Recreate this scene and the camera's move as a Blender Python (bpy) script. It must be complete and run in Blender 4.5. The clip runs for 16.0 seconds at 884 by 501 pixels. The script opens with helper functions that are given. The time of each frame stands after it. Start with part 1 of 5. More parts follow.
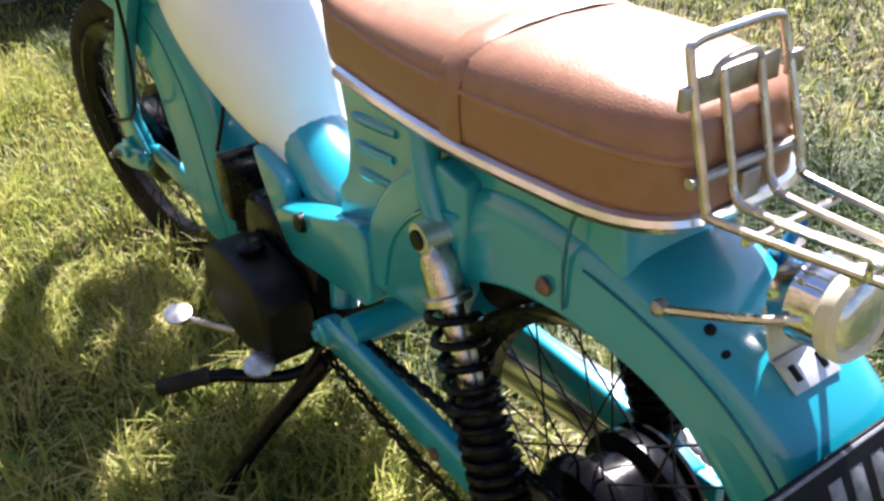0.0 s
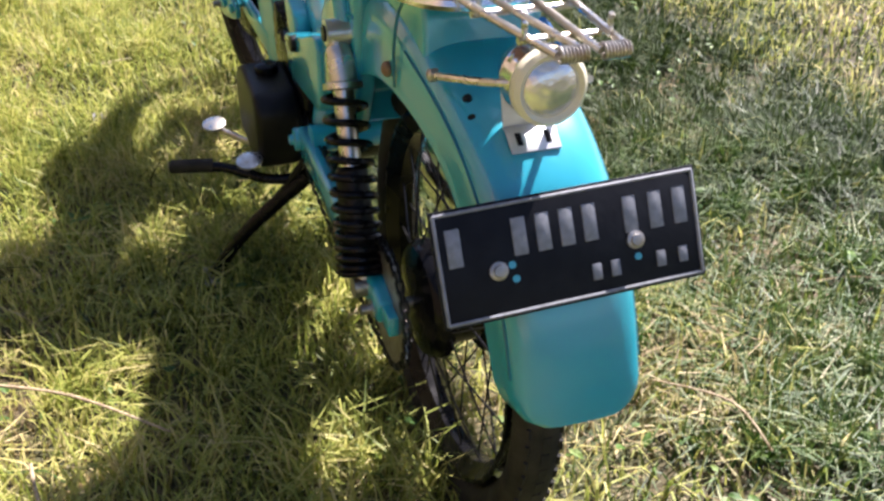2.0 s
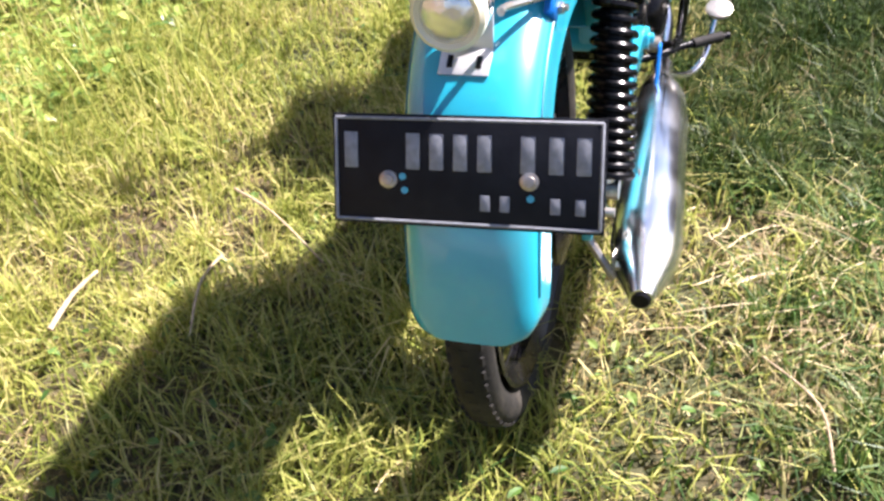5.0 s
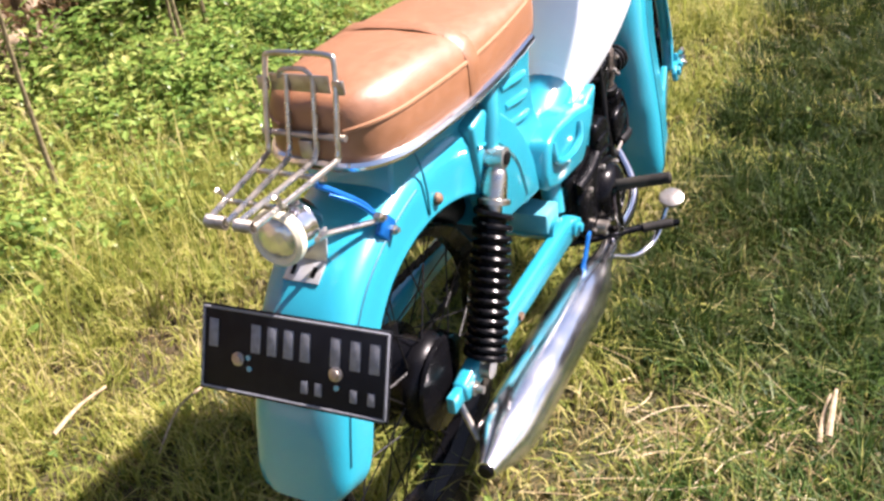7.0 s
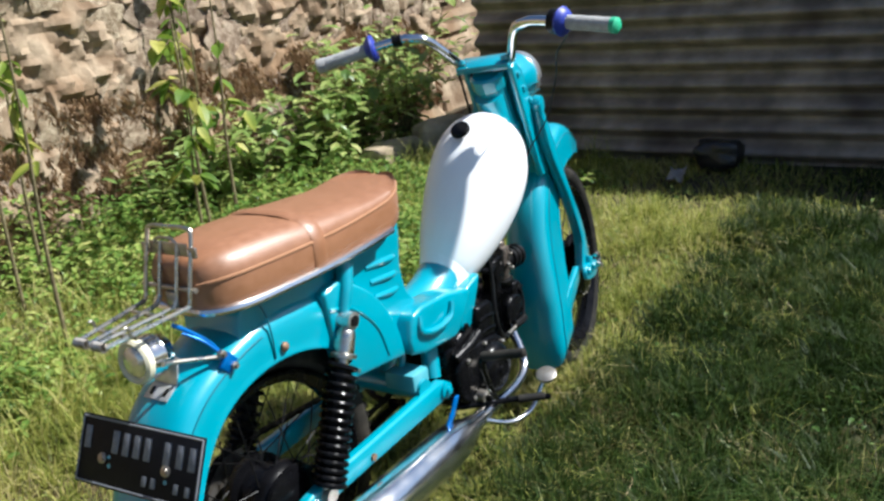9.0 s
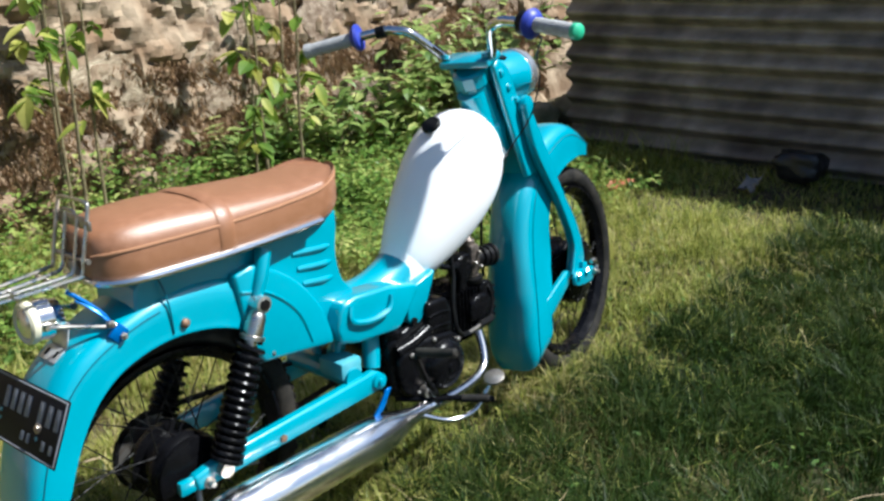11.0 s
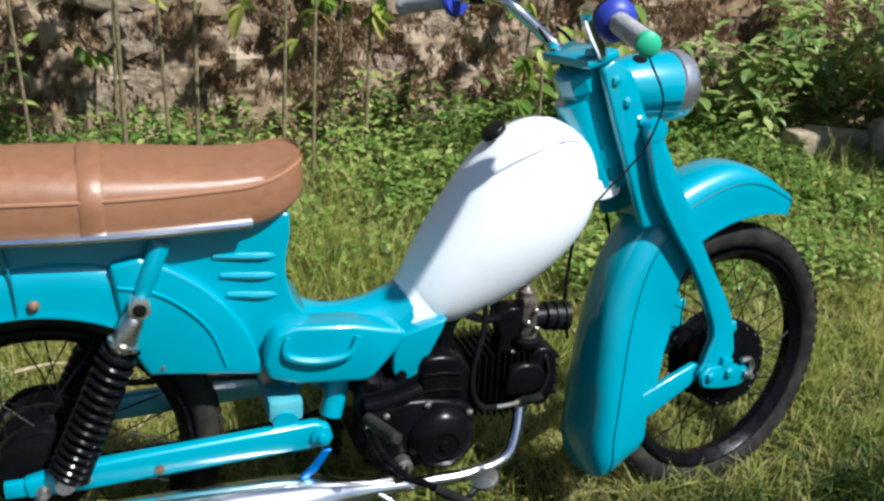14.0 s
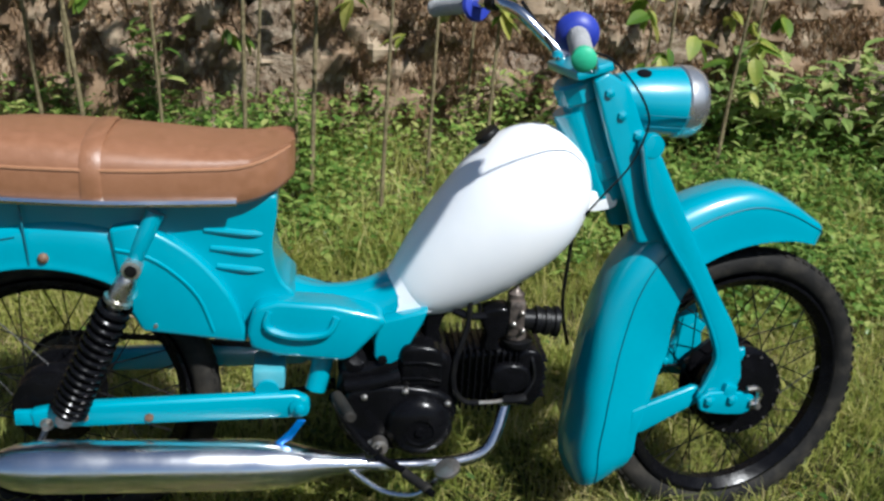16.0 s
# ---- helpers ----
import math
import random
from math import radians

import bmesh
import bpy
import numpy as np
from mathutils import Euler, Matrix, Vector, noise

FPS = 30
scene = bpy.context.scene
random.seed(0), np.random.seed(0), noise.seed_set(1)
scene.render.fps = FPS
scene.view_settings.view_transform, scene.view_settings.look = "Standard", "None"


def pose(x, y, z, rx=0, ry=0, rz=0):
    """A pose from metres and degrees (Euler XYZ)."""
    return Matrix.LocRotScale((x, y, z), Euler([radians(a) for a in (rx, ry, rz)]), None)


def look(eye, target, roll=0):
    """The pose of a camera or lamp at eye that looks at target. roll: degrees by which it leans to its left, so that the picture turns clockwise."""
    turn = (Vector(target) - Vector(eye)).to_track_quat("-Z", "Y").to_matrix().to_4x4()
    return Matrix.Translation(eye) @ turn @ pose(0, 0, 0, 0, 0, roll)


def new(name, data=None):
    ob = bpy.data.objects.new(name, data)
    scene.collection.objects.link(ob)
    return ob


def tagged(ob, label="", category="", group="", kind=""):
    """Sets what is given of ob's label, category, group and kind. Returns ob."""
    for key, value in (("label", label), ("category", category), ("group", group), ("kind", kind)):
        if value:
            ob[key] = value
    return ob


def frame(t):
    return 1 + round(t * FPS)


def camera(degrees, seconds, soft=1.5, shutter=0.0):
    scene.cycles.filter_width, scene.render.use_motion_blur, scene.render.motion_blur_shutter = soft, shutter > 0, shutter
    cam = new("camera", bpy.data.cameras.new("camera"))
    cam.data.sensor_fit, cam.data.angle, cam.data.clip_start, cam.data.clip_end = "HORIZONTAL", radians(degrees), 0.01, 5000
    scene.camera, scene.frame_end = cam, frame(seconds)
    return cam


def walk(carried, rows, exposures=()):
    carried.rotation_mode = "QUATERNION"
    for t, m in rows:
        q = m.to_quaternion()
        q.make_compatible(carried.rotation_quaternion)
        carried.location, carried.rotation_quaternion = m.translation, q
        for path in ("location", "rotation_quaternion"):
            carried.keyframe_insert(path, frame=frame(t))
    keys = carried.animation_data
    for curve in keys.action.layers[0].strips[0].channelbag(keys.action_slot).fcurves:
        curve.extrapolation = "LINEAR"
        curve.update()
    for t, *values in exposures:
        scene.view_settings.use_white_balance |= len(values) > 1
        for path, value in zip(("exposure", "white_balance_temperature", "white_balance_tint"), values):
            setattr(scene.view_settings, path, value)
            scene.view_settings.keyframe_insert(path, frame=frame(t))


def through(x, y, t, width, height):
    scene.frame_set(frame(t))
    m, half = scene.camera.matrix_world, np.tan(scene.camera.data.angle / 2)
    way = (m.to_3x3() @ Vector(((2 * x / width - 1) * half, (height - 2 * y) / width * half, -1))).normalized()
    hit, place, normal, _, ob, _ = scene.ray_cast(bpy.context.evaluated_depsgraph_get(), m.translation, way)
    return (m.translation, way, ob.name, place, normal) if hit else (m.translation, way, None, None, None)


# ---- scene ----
cam = camera(47.9, 16.0, soft=2.7)
PATH = [
    (0, (-0.494, 0.544, 1.103), (0.963, -0.368, 0.08), -3.8),
    (0.5, (-0.581, 0.496, 1.089), (0.915, -0.347, 0.063), -2.8),
    (1, (-0.688, 0.431, 1.072), (0.853, -0.313, 0.036), -2.2),
    (1.5, (-0.812, 0.398, 1.051), (0.767, -0.26, 0.014), -0.5),
    (2, (-0.929, 0.368, 1.036), (0.675, -0.196, -0.017), 1.1),
    (2.5, (-1.019, 0.275, 1.047), (0.606, -0.098, -0.057), 0.1),
    (3, (-1.088, 0.16, 1.054), (0.552, -0.005, -0.08), -2.2),
    (3.2, (-1.106, 0.132, 1.057), (0.535, 0.028, -0.081), -2.3),
    (5.3, (-0.952, -0.335, 1.078), (0.52, 0.289, -0.123), -7.7),
    (5.5, (-0.925, -0.378, 1.103), (0.532, 0.29, -0.094), -8.2),
    (6, (-0.871, -0.527, 1.172), (0.538, 0.289, 0.012), -10.1),
    (6.5, (-0.898, -0.635, 1.204), (0.542, 0.246, 0.132), -10.4),
    (7, (-0.96, -0.685, 1.243), (0.532, 0.187, 0.236), -7.9),
    (7.5, (-1.021, -0.782, 1.27), (0.518, 0.112, 0.358), -6.7),
    (8, (-1.021, -0.975, 1.281), (0.524, 0.011, 0.481), -7.3),
    (8.5, (-1.052, -1.103, 1.291), (0.518, -0.071, 0.605), -6.6),
    (9, (-1.073, -1.205, 1.285), (0.503, -0.141, 0.665), -5.8),
    (9.2, (-1.077, -1.253, 1.283), (0.492, -0.173, 0.672), -5.5),
    (11.3, (-0.711, -1.56, 1.293), (0.618, -0.21, 0.648), -2.4),
    (11.5, (-0.638, -1.56, 1.289), (0.649, -0.172, 0.643), -1.8),
    (12, (-0.431, -1.575, 1.275), (0.729, -0.083, 0.622), -1.0),
    (12.5, (-0.272, -1.554, 1.265), (0.773, 0.014, 0.595), 0.2),
    (13, (-0.129, -1.516, 1.281), (0.8, 0.106, 0.571), 2.0),
    (13.5, (0.018, -1.509, 1.277), (0.815, 0.172, 0.543), 2.9),
    (14, (0.196, -1.531, 1.286), (0.825, 0.211, 0.53), 2.8),
    (14.5, (0.306, -1.5, 1.29), (0.811, 0.279, 0.528), 3.6),
    (15, (0.386, -1.504, 1.316), (0.793, 0.291, 0.533), 4.2),
    (15.5, (0.492, -1.568, 1.327), (0.791, 0.243, 0.532), 3.7),
    (16, (0.548, -1.671, 1.33), (0.784, 0.153, 0.546), 3.6),
]
walk(cam, [(t, look(eye, target, roll)) for t, eye, target, roll in PATH], exposures=[(0.0, 2.12, 6000, 21), (1.5, 2.05, 6150, 23), (3.0, 2.2, 6200, 23), (5.5, 2.25, 6150, 25), (6.0, 1.86, 6250, 26), (7.0, 1.8, 6450, 27), (8.0, 1.1, 6100, 12), (9.0, 1.0, 5850, 9), (11.5, 0.95, 5700, 8), (12.5, 0.87, 5650, 8), (13.5, 0.68, 5650, 8), (14.5, 0.6, 5650, 9), (16.0, 0.42, 5700, 9)])

# ---- world, sun, exposure ----
SUN_DIR = Vector((0.47, -0.68, 1.0)).normalized()
world = bpy.data.worlds.new("world")
scene.world = world
world.use_nodes = True
wn = world.node_tree
sky = wn.nodes.new("ShaderNodeTexSky")
sky.sky_type = "NISHITA"
sky.sun_disc = False
sky.sun_elevation = math.asin(SUN_DIR.z)
sky.sun_rotation = math.atan2(SUN_DIR.x, SUN_DIR.y)
wn.nodes["Background"].inputs["Strength"].default_value = 0.05
wn.links.new(sky.outputs["Color"], wn.nodes["Background"].inputs["Color"])
sun_data = bpy.data.lights.new("sun", "SUN")
sun_data.energy = 5.0
sun_data.angle = radians(1.1)
sun_data.color = (1.0, 0.94, 0.84)
sun = new("sun", sun_data)
sun.matrix_world = look(SUN_DIR * 20, (0, 0, 0))


# ---- materials ----
def mat(name, color, rough=0.5, metal=0.0, color2=None, scale=40.0, bump=0.0, bump_scale=None, island=0.0, obrand=0.0, coat=0.0, spec=0.5, detail=4.0, lo=0.35, hi=0.65, rough2=None, stain=None, stain_scale=3.0):
    """Two-scale noise material: grain between two colours, broad stains, relief."""
    m = bpy.data.materials.new(name)
    m.use_nodes = True
    nt = m.node_tree
    n, l = nt.nodes, nt.links
    b = n["Principled BSDF"]
    b.inputs["Roughness"].default_value = rough
    b.inputs["Metallic"].default_value = metal
    b.inputs["Specular IOR Level"].default_value = spec
    b.inputs["Coat Weight"].default_value = coat
    b.inputs["Coat Roughness"].default_value = 0.10
    tc = n.new("ShaderNodeTexCoord")
    nz = n.new("ShaderNodeTexNoise")
    nz.inputs["Scale"].default_value = scale
    nz.inputs["Detail"].default_value = detail
    l.new(tc.outputs["Object"], nz.inputs["Vector"])
    rp = n.new("ShaderNodeValToRGB")
    rp.color_ramp.elements[0].position = lo
    rp.color_ramp.elements[1].position = hi
    rp.color_ramp.elements[0].color = (*color, 1)
    rp.color_ramp.elements[1].color = (*(color2 or color), 1)
    l.new(nz.outputs["Fac"], rp.inputs["Fac"])
    out = rp.outputs["Color"]
    if stain:
        n2 = n.new("ShaderNodeTexNoise")
        n2.inputs["Scale"].default_value = stain_scale
        n2.inputs["Detail"].default_value = 3.0
        l.new(tc.outputs["Object"], n2.inputs["Vector"])
        r2 = n.new("ShaderNodeValToRGB")
        r2.color_ramp.elements[0].position = 0.45
        r2.color_ramp.elements[1].position = 0.68
        l.new(n2.outputs["Fac"], r2.inputs["Fac"])
        mx = n.new("ShaderNodeMix")
        mx.data_type = "RGBA"
        l.new(r2.outputs["Color"], mx.inputs[0])
        l.new(out, mx.inputs[6])
        mx.inputs[7].default_value = (*stain, 1)
        out = mx.outputs[2]
    if island or obrand:
        src = n.new("ShaderNodeNewGeometry") if island else n.new("ShaderNodeObjectInfo")
        val = src.outputs["Random Per Island"] if island else src.outputs["Random"]
        hsv = n.new("ShaderNodeHueSaturation")
        mr = n.new("ShaderNodeMapRange")
        k = island or obrand
        mr.inputs[3].default_value = 1 - k
        mr.inputs[4].default_value = 1 + k
        l.new(val, mr.inputs[0])
        l.new(mr.outputs[0], hsv.inputs["Value"])
        mh = n.new("ShaderNodeMapRange")
        mh.inputs[3].default_value = 0.5 - k * 0.06
        mh.inputs[4].default_value = 0.5 + k * 0.05
        l.new(val, mh.inputs[0])
        l.new(mh.outputs[0], hsv.inputs["Hue"])
        l.new(out, hsv.inputs["Color"])
        out = hsv.outputs["Color"]
    l.new(out, b.inputs["Base Color"])
    if rough2 is not None:
        mr = n.new("ShaderNodeMapRange")
        mr.inputs[1].default_value, mr.inputs[2].default_value = 0.35, 0.65
        mr.inputs[3].default_value, mr.inputs[4].default_value = rough, rough2
        l.new(nz.outputs["Fac"], mr.inputs[0])
        l.new(mr.outputs[0], b.inputs["Roughness"])
    if bump:
        nb = n.new("ShaderNodeTexNoise")
        nb.inputs["Scale"].default_value = bump_scale or scale * 2
        nb.inputs["Detail"].default_value = 5.0
        l.new(tc.outputs["Object"], nb.inputs["Vector"])
        bp = n.new("ShaderNodeBump")
        bp.inputs["Strength"].default_value = bump
        bp.inputs["Distance"].default_value = 0.01
        l.new(nb.outputs["Fac"], bp.inputs["Height"])
        l.new(bp.outputs["Normal"], b.inputs["Normal"])
    return m


TEAL = mat("teal_paint", (0.005, 0.265, 0.355), 0.30, color2=(0.006, 0.285, 0.38), scale=9, coat=1.0, bump=0.03, bump_scale=30, rough2=0.38)
TEAL_FADED = mat("faded_teal_paint", (0.10, 0.36, 0.42), 0.55, color2=(0.05, 0.30, 0.37), scale=25, bump=0.05, bump_scale=60)
WHITE = mat("white_paint", (0.84, 0.86, 0.88), 0.36, color2=(0.88, 0.89, 0.90), scale=12, coat=0.4, bump=0.02, bump_scale=25, rough2=0.45)
LEATHER = mat("brown_vinyl", (0.235, 0.105, 0.048), 0.40, color2=(0.27, 0.122, 0.058), scale=60, bump=0.10, bump_scale=420, spec=0.8, rough2=0.48)
PIPING = mat("pale_piping", (0.30, 0.15, 0.075), 0.5, color2=(0.34, 0.17, 0.09), scale=80)
CHROME = mat("chrome", (0.72, 0.73, 0.75), 0.07, 1.0, color2=(0.66, 0.66, 0.67), scale=30, rough2=0.16)
CHROME_SOFT = mat("hazy_chrome", (0.80, 0.81, 0.83), 0.15, 1.0, color2=(0.74, 0.74, 0.74), scale=14, rough2=0.26)
CHROME_WORN = mat("worn_chrome", (0.62, 0.60, 0.55), 0.22, 1.0, color2=(0.42, 0.36, 0.28), scale=45, rough2=0.4, lo=0.4, hi=0.75)
BLACK = mat("black_enamel", (0.003, 0.003, 0.0035), 0.16, color2=(0.004, 0.004, 0.005), spec=0.14, scale=30, bump=0.04, bump_scale=60, rough2=0.32)
BLACK_MATT = mat("black_plastic", (0.004, 0.004, 0.005), 0.4, color2=(0.008, 0.0078, 0.0074), spec=0.18, scale=50, bump=0.1, bump_scale=150)
RUBBER = mat("tyre_rubber", (0.014, 0.0135, 0.0125), 0.7, color2=(0.045, 0.040, 0.032), spec=0.15, scale=22, bump=0.15, bump_scale=120, lo=0.45, hi=0.8)
STEEL = mat("dull_steel", (0.42, 0.40, 0.37), 0.4, 0.9, color2=(0.24, 0.19, 0.14), scale=60, lo=0.4, hi=0.8)
RUST = mat("rusty_bolt", (0.26, 0.16, 0.10), 0.6, 0.5, color2=(0.14, 0.09, 0.06), scale=150)
BLUE = mat("blue_anodised", (0.003, 0.12, 0.42), 0.3, 0.4, color2=(0.005, 0.16, 0.52), scale=60)
BLUE_RUBBER = mat("blue_rubber", (0.02, 0.035, 0.30), 0.45, color2=(0.025, 0.045, 0.34), scale=60)
GREY_RUBBER = mat("grey_rubber", (0.33, 0.33, 0.33), 0.6, color2=(0.42, 0.42, 0.41), scale=90, bump=0.4, bump_scale=260)
GREEN_CAP = mat("green_plastic", (0.04, 0.42, 0.22), 0.45, color2=(0.05, 0.46, 0.25), scale=60)
PLATE_BLACK = mat("plate_black", (0.004, 0.0045, 0.007), 0.5, color2=(0.007, 0.008, 0.011), spec=0.14, scale=40, bump=0.05, bump_scale=120)
PLATE_GREY = mat("plate_embossed_grey", (0.20, 0.21, 0.235), 0.55, color2=(0.14, 0.15, 0.165), scale=120)
LENS = mat("clear_lens", (0.55, 0.56, 0.56), 0.12, 0.75, color2=(0.72, 0.72, 0.70), scale=35, coat=0.8, bump=0.25, bump_scale=60)
CREAM = mat("cream_plastic", (0.62, 0.58, 0.42), 0.4, color2=(0.66, 0.62, 0.47), scale=40)
ALLOY = mat("polished_alloy", (0.78, 0.78, 0.77), 0.24, 0.9, color2=(0.62, 0.62, 0.60), scale=40, rough2=0.36)
CARB = mat("grimy_cast_alloy", (0.16, 0.13, 0.11), 0.42, 0.5, color2=(0.035, 0.03, 0.027), scale=55, bump=0.2, bump_scale=130, lo=0.4, hi=0.7)
ZINC = mat("zinc_bracket", (0.62, 0.63, 0.64), 0.38, 0.6, color2=(0.5, 0.5, 0.5), scale=40)


def leaf_mat(name, ramp, per="island", rough=0.5, through=0.4, sheen=0.35):
    """Thin leaves: colour picked leaf by leaf, some light passing through."""
    m = bpy.data.materials.new(name)
    m.use_nodes = True
    n, l = m.node_tree.nodes, m.node_tree.links
    b = n["Principled BSDF"]
    b.inputs["Roughness"].default_value = rough
    b.inputs["Specular IOR Level"].default_value = sheen
    src = n.new("ShaderNodeNewGeometry" if per == "island" else "ShaderNodeObjectInfo")
    val = src.outputs["Random Per Island" if per == "island" else "Random"]
    tc = n.new("ShaderNodeTexCoord")
    nz = n.new("ShaderNodeTexNoise")
    nz.inputs["Scale"].default_value = 1.4
    nz.inputs["Detail"].default_value = 3
    l.new(tc.outputs["Object"], nz.inputs["Vector"])
    ad = n.new("ShaderNodeMath")
    ad.operation = "MULTIPLY_ADD"
    l.new(nz.outputs["Fac"], ad.inputs[0])
    ad.inputs[1].default_value = 0.9
    sb = n.new("ShaderNodeMath")
    sb.operation = "MULTIPLY_ADD"
    l.new(val, sb.inputs[0])
    sb.inputs[1].default_value = 0.68
    sb.inputs[2].default_value = -0.29
    n2 = n.new("ShaderNodeTexNoise")
    n2.inputs["Scale"].default_value = 8.0
    n2.inputs["Detail"].default_value = 2
    l.new(tc.outputs["Object"], n2.inputs["Vector"])
    cl = n.new("ShaderNodeMath")
    cl.operation = "MULTIPLY_ADD"
    l.new(n2.outputs["Fac"], cl.inputs[0])
    cl.inputs[1].default_value = 0.8
    cl.inputs[2].default_value = -0.4
    sm = n.new("ShaderNodeMath")
    l.new(sb.outputs[0], sm.inputs[0])
    l.new(cl.outputs[0], sm.inputs[1])
    l.new(sm.outputs[0], ad.inputs[2])
    rp = n.new("ShaderNodeValToRGB")
    els = rp.color_ramp.elements
    els[0].position, els[0].color = ramp[0][0], (*ramp[0][1], 1)
    els[1].position, els[1].color = ramp[-1][0], (*ramp[-1][1], 1)
    for p, c in ramp[1:-1]:
        els.new(p).color = (*c, 1)
    l.new(ad.outputs[0], rp.inputs["Fac"])
    l.new(rp.outputs["Color"], b.inputs["Base Color"])
    tr = n.new("ShaderNodeBsdfTranslucent")
    l.new(rp.outputs["Color"], tr.inputs["Color"])
    mx = n.new("ShaderNodeMixShader")
    mx.inputs[0].default_value = through
    l.new(b.outputs[0], mx.inputs[1])
    l.new(tr.outputs[0], mx.inputs[2])
    l.new(mx.outputs[0], n["Material Output"].inputs["Surface"])
    return m


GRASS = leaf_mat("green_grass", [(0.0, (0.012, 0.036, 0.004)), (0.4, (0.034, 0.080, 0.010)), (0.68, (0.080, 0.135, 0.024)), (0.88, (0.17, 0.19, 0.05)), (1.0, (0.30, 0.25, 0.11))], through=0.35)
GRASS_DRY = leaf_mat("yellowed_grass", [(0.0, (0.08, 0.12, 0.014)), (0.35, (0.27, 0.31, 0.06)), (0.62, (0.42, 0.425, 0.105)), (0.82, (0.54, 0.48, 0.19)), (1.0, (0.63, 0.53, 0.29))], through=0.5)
# Deep green whose darkness stands for the shade beside the motorcycle.
GRASS_LUSH_SHADE = leaf_mat("lush_shade_grass", [(0.0, (0.006, 0.016, 0.002)), (0.45, (0.016, 0.036, 0.004)), (0.75, (0.040, 0.066, 0.010)), (0.93, (0.065, 0.075, 0.018)), (1.0, (0.11, 0.09, 0.035))], through=0.3, sheen=0.2)
THATCH = leaf_mat("lawn_thatch", [(0.0, (0.03, 0.04, 0.008)), (0.4, (0.08, 0.09, 0.02)), (0.7, (0.17, 0.12, 0.045)), (1.0, (0.30, 0.22, 0.10))], through=0.2)
BUSHLEAF = leaf_mat("pale_bush_leaf", [(0.0, (0.09, 0.17, 0.04)), (0.4, (0.26, 0.37, 0.10)), (0.75, (0.46, 0.52, 0.18)), (1.0, (0.62, 0.60, 0.24))], through=0.5, rough=0.35, sheen=0.5)
STRAW = leaf_mat("dry_straw", [(0.0, (0.16, 0.10, 0.045)), (0.5, (0.32, 0.235, 0.11)), (1.0, (0.55, 0.45, 0.27))], through=0.15)
WEED = leaf_mat("weed_leaf", [(0.0, (0.04, 0.09, 0.014)), (0.35, (0.13, 0.24, 0.04)), (0.7, (0.30, 0.40, 0.09)), (1.0, (0.52, 0.52, 0.18))], through=0.45, rough=0.38, sheen=0.5)
CLOVER = leaf_mat("clover_leaf", [(0.0, (0.03, 0.08, 0.012)), (0.6, (0.09, 0.17, 0.03)), (1.0, (0.2, 0.26, 0.06))], through=0.35)
SAPLEAF = leaf_mat("sapling_leaf", [(0.0, (0.05, 0.12, 0.015)), (0.4, (0.16, 0.25, 0.03)), (0.68, (0.40, 0.40, 0.08)), (1.0, (0.58, 0.53, 0.18))], per="object", through=0.4)
STEM = mat("sapling_bark", (0.11, 0.085, 0.04), 0.8, color2=(0.22, 0.18, 0.09), scale=50, bump=0.3, bump_scale=120)
# Darker teal than the bodywork: shade of creases, seams and grooves as colour.
CREASE_SHADE = mat("crease_shade_paint", (0.004, 0.12, 0.17), 0.5, color2=(0.004, 0.14, 0.19), scale=40)


# ---- building helpers ----
def link_mesh(name, bm, material, parent=None, label="", smooth=True, angle=40):
    me = bpy.data.meshes.new(name)
    bmesh.ops.recalc_face_normals(bm, faces=bm.faces)
    bm.to_mesh(me)
    bm.free()
    me.materials.append(material)
    if smooth:
        me.polygons.foreach_set("use_smooth", [True] * len(me.polygons))
        me.set_sharp_from_angle(angle=radians(angle))
    ob = new(name, me)
    if parent:
        ob.parent = parent
    if label:
        tagged(ob, label)
    return ob


def part(name, bm, material, parent, label="", smooth=True, angle=40):
    return link_mesh(name, bm, material, parent, label, smooth, angle)


def thing(name, label, category, group=""):
    return tagged(new(name), label, category, group)


def catmull(pts, per=6, closed=False):
    P = [Vector(p) for p in pts]
    n = len(P)
    out = []
    for i in range(n if closed else n - 1):
        if closed:
            a, b, c, d = P[i - 1], P[i], P[(i + 1) % n], P[(i + 2) % n]
        else:
            a, b, c, d = P[max(i - 1, 0)], P[i], P[i + 1], P[min(i + 2, n - 1)]
        for k in range(per):
            t = k / per
            out.append(0.5 * (2 * b + (c - a) * t + (2 * a - 5 * b + 4 * c - d) * t * t + (3 * b - a - 3 * c + d) * t ** 3))
    if not closed:
        out.append(P[-1])
    return out


def bridge(bm, rings, closed=True, caps=True):
    """Quads between rings of points, with the ends closed."""
    V = [[bm.verts.new(p) for p in r] for r in rings]
    n = len(V[0])
    for a, b in zip(V, V[1:]):
        for i in range(n if closed else n - 1):
            j = (i + 1) % n
            bm.faces.new((a[i], a[j], b[j], b[i]))
    if caps and closed:
        bm.faces.new(V[0])
        bm.faces.new(V[-1])
    return V


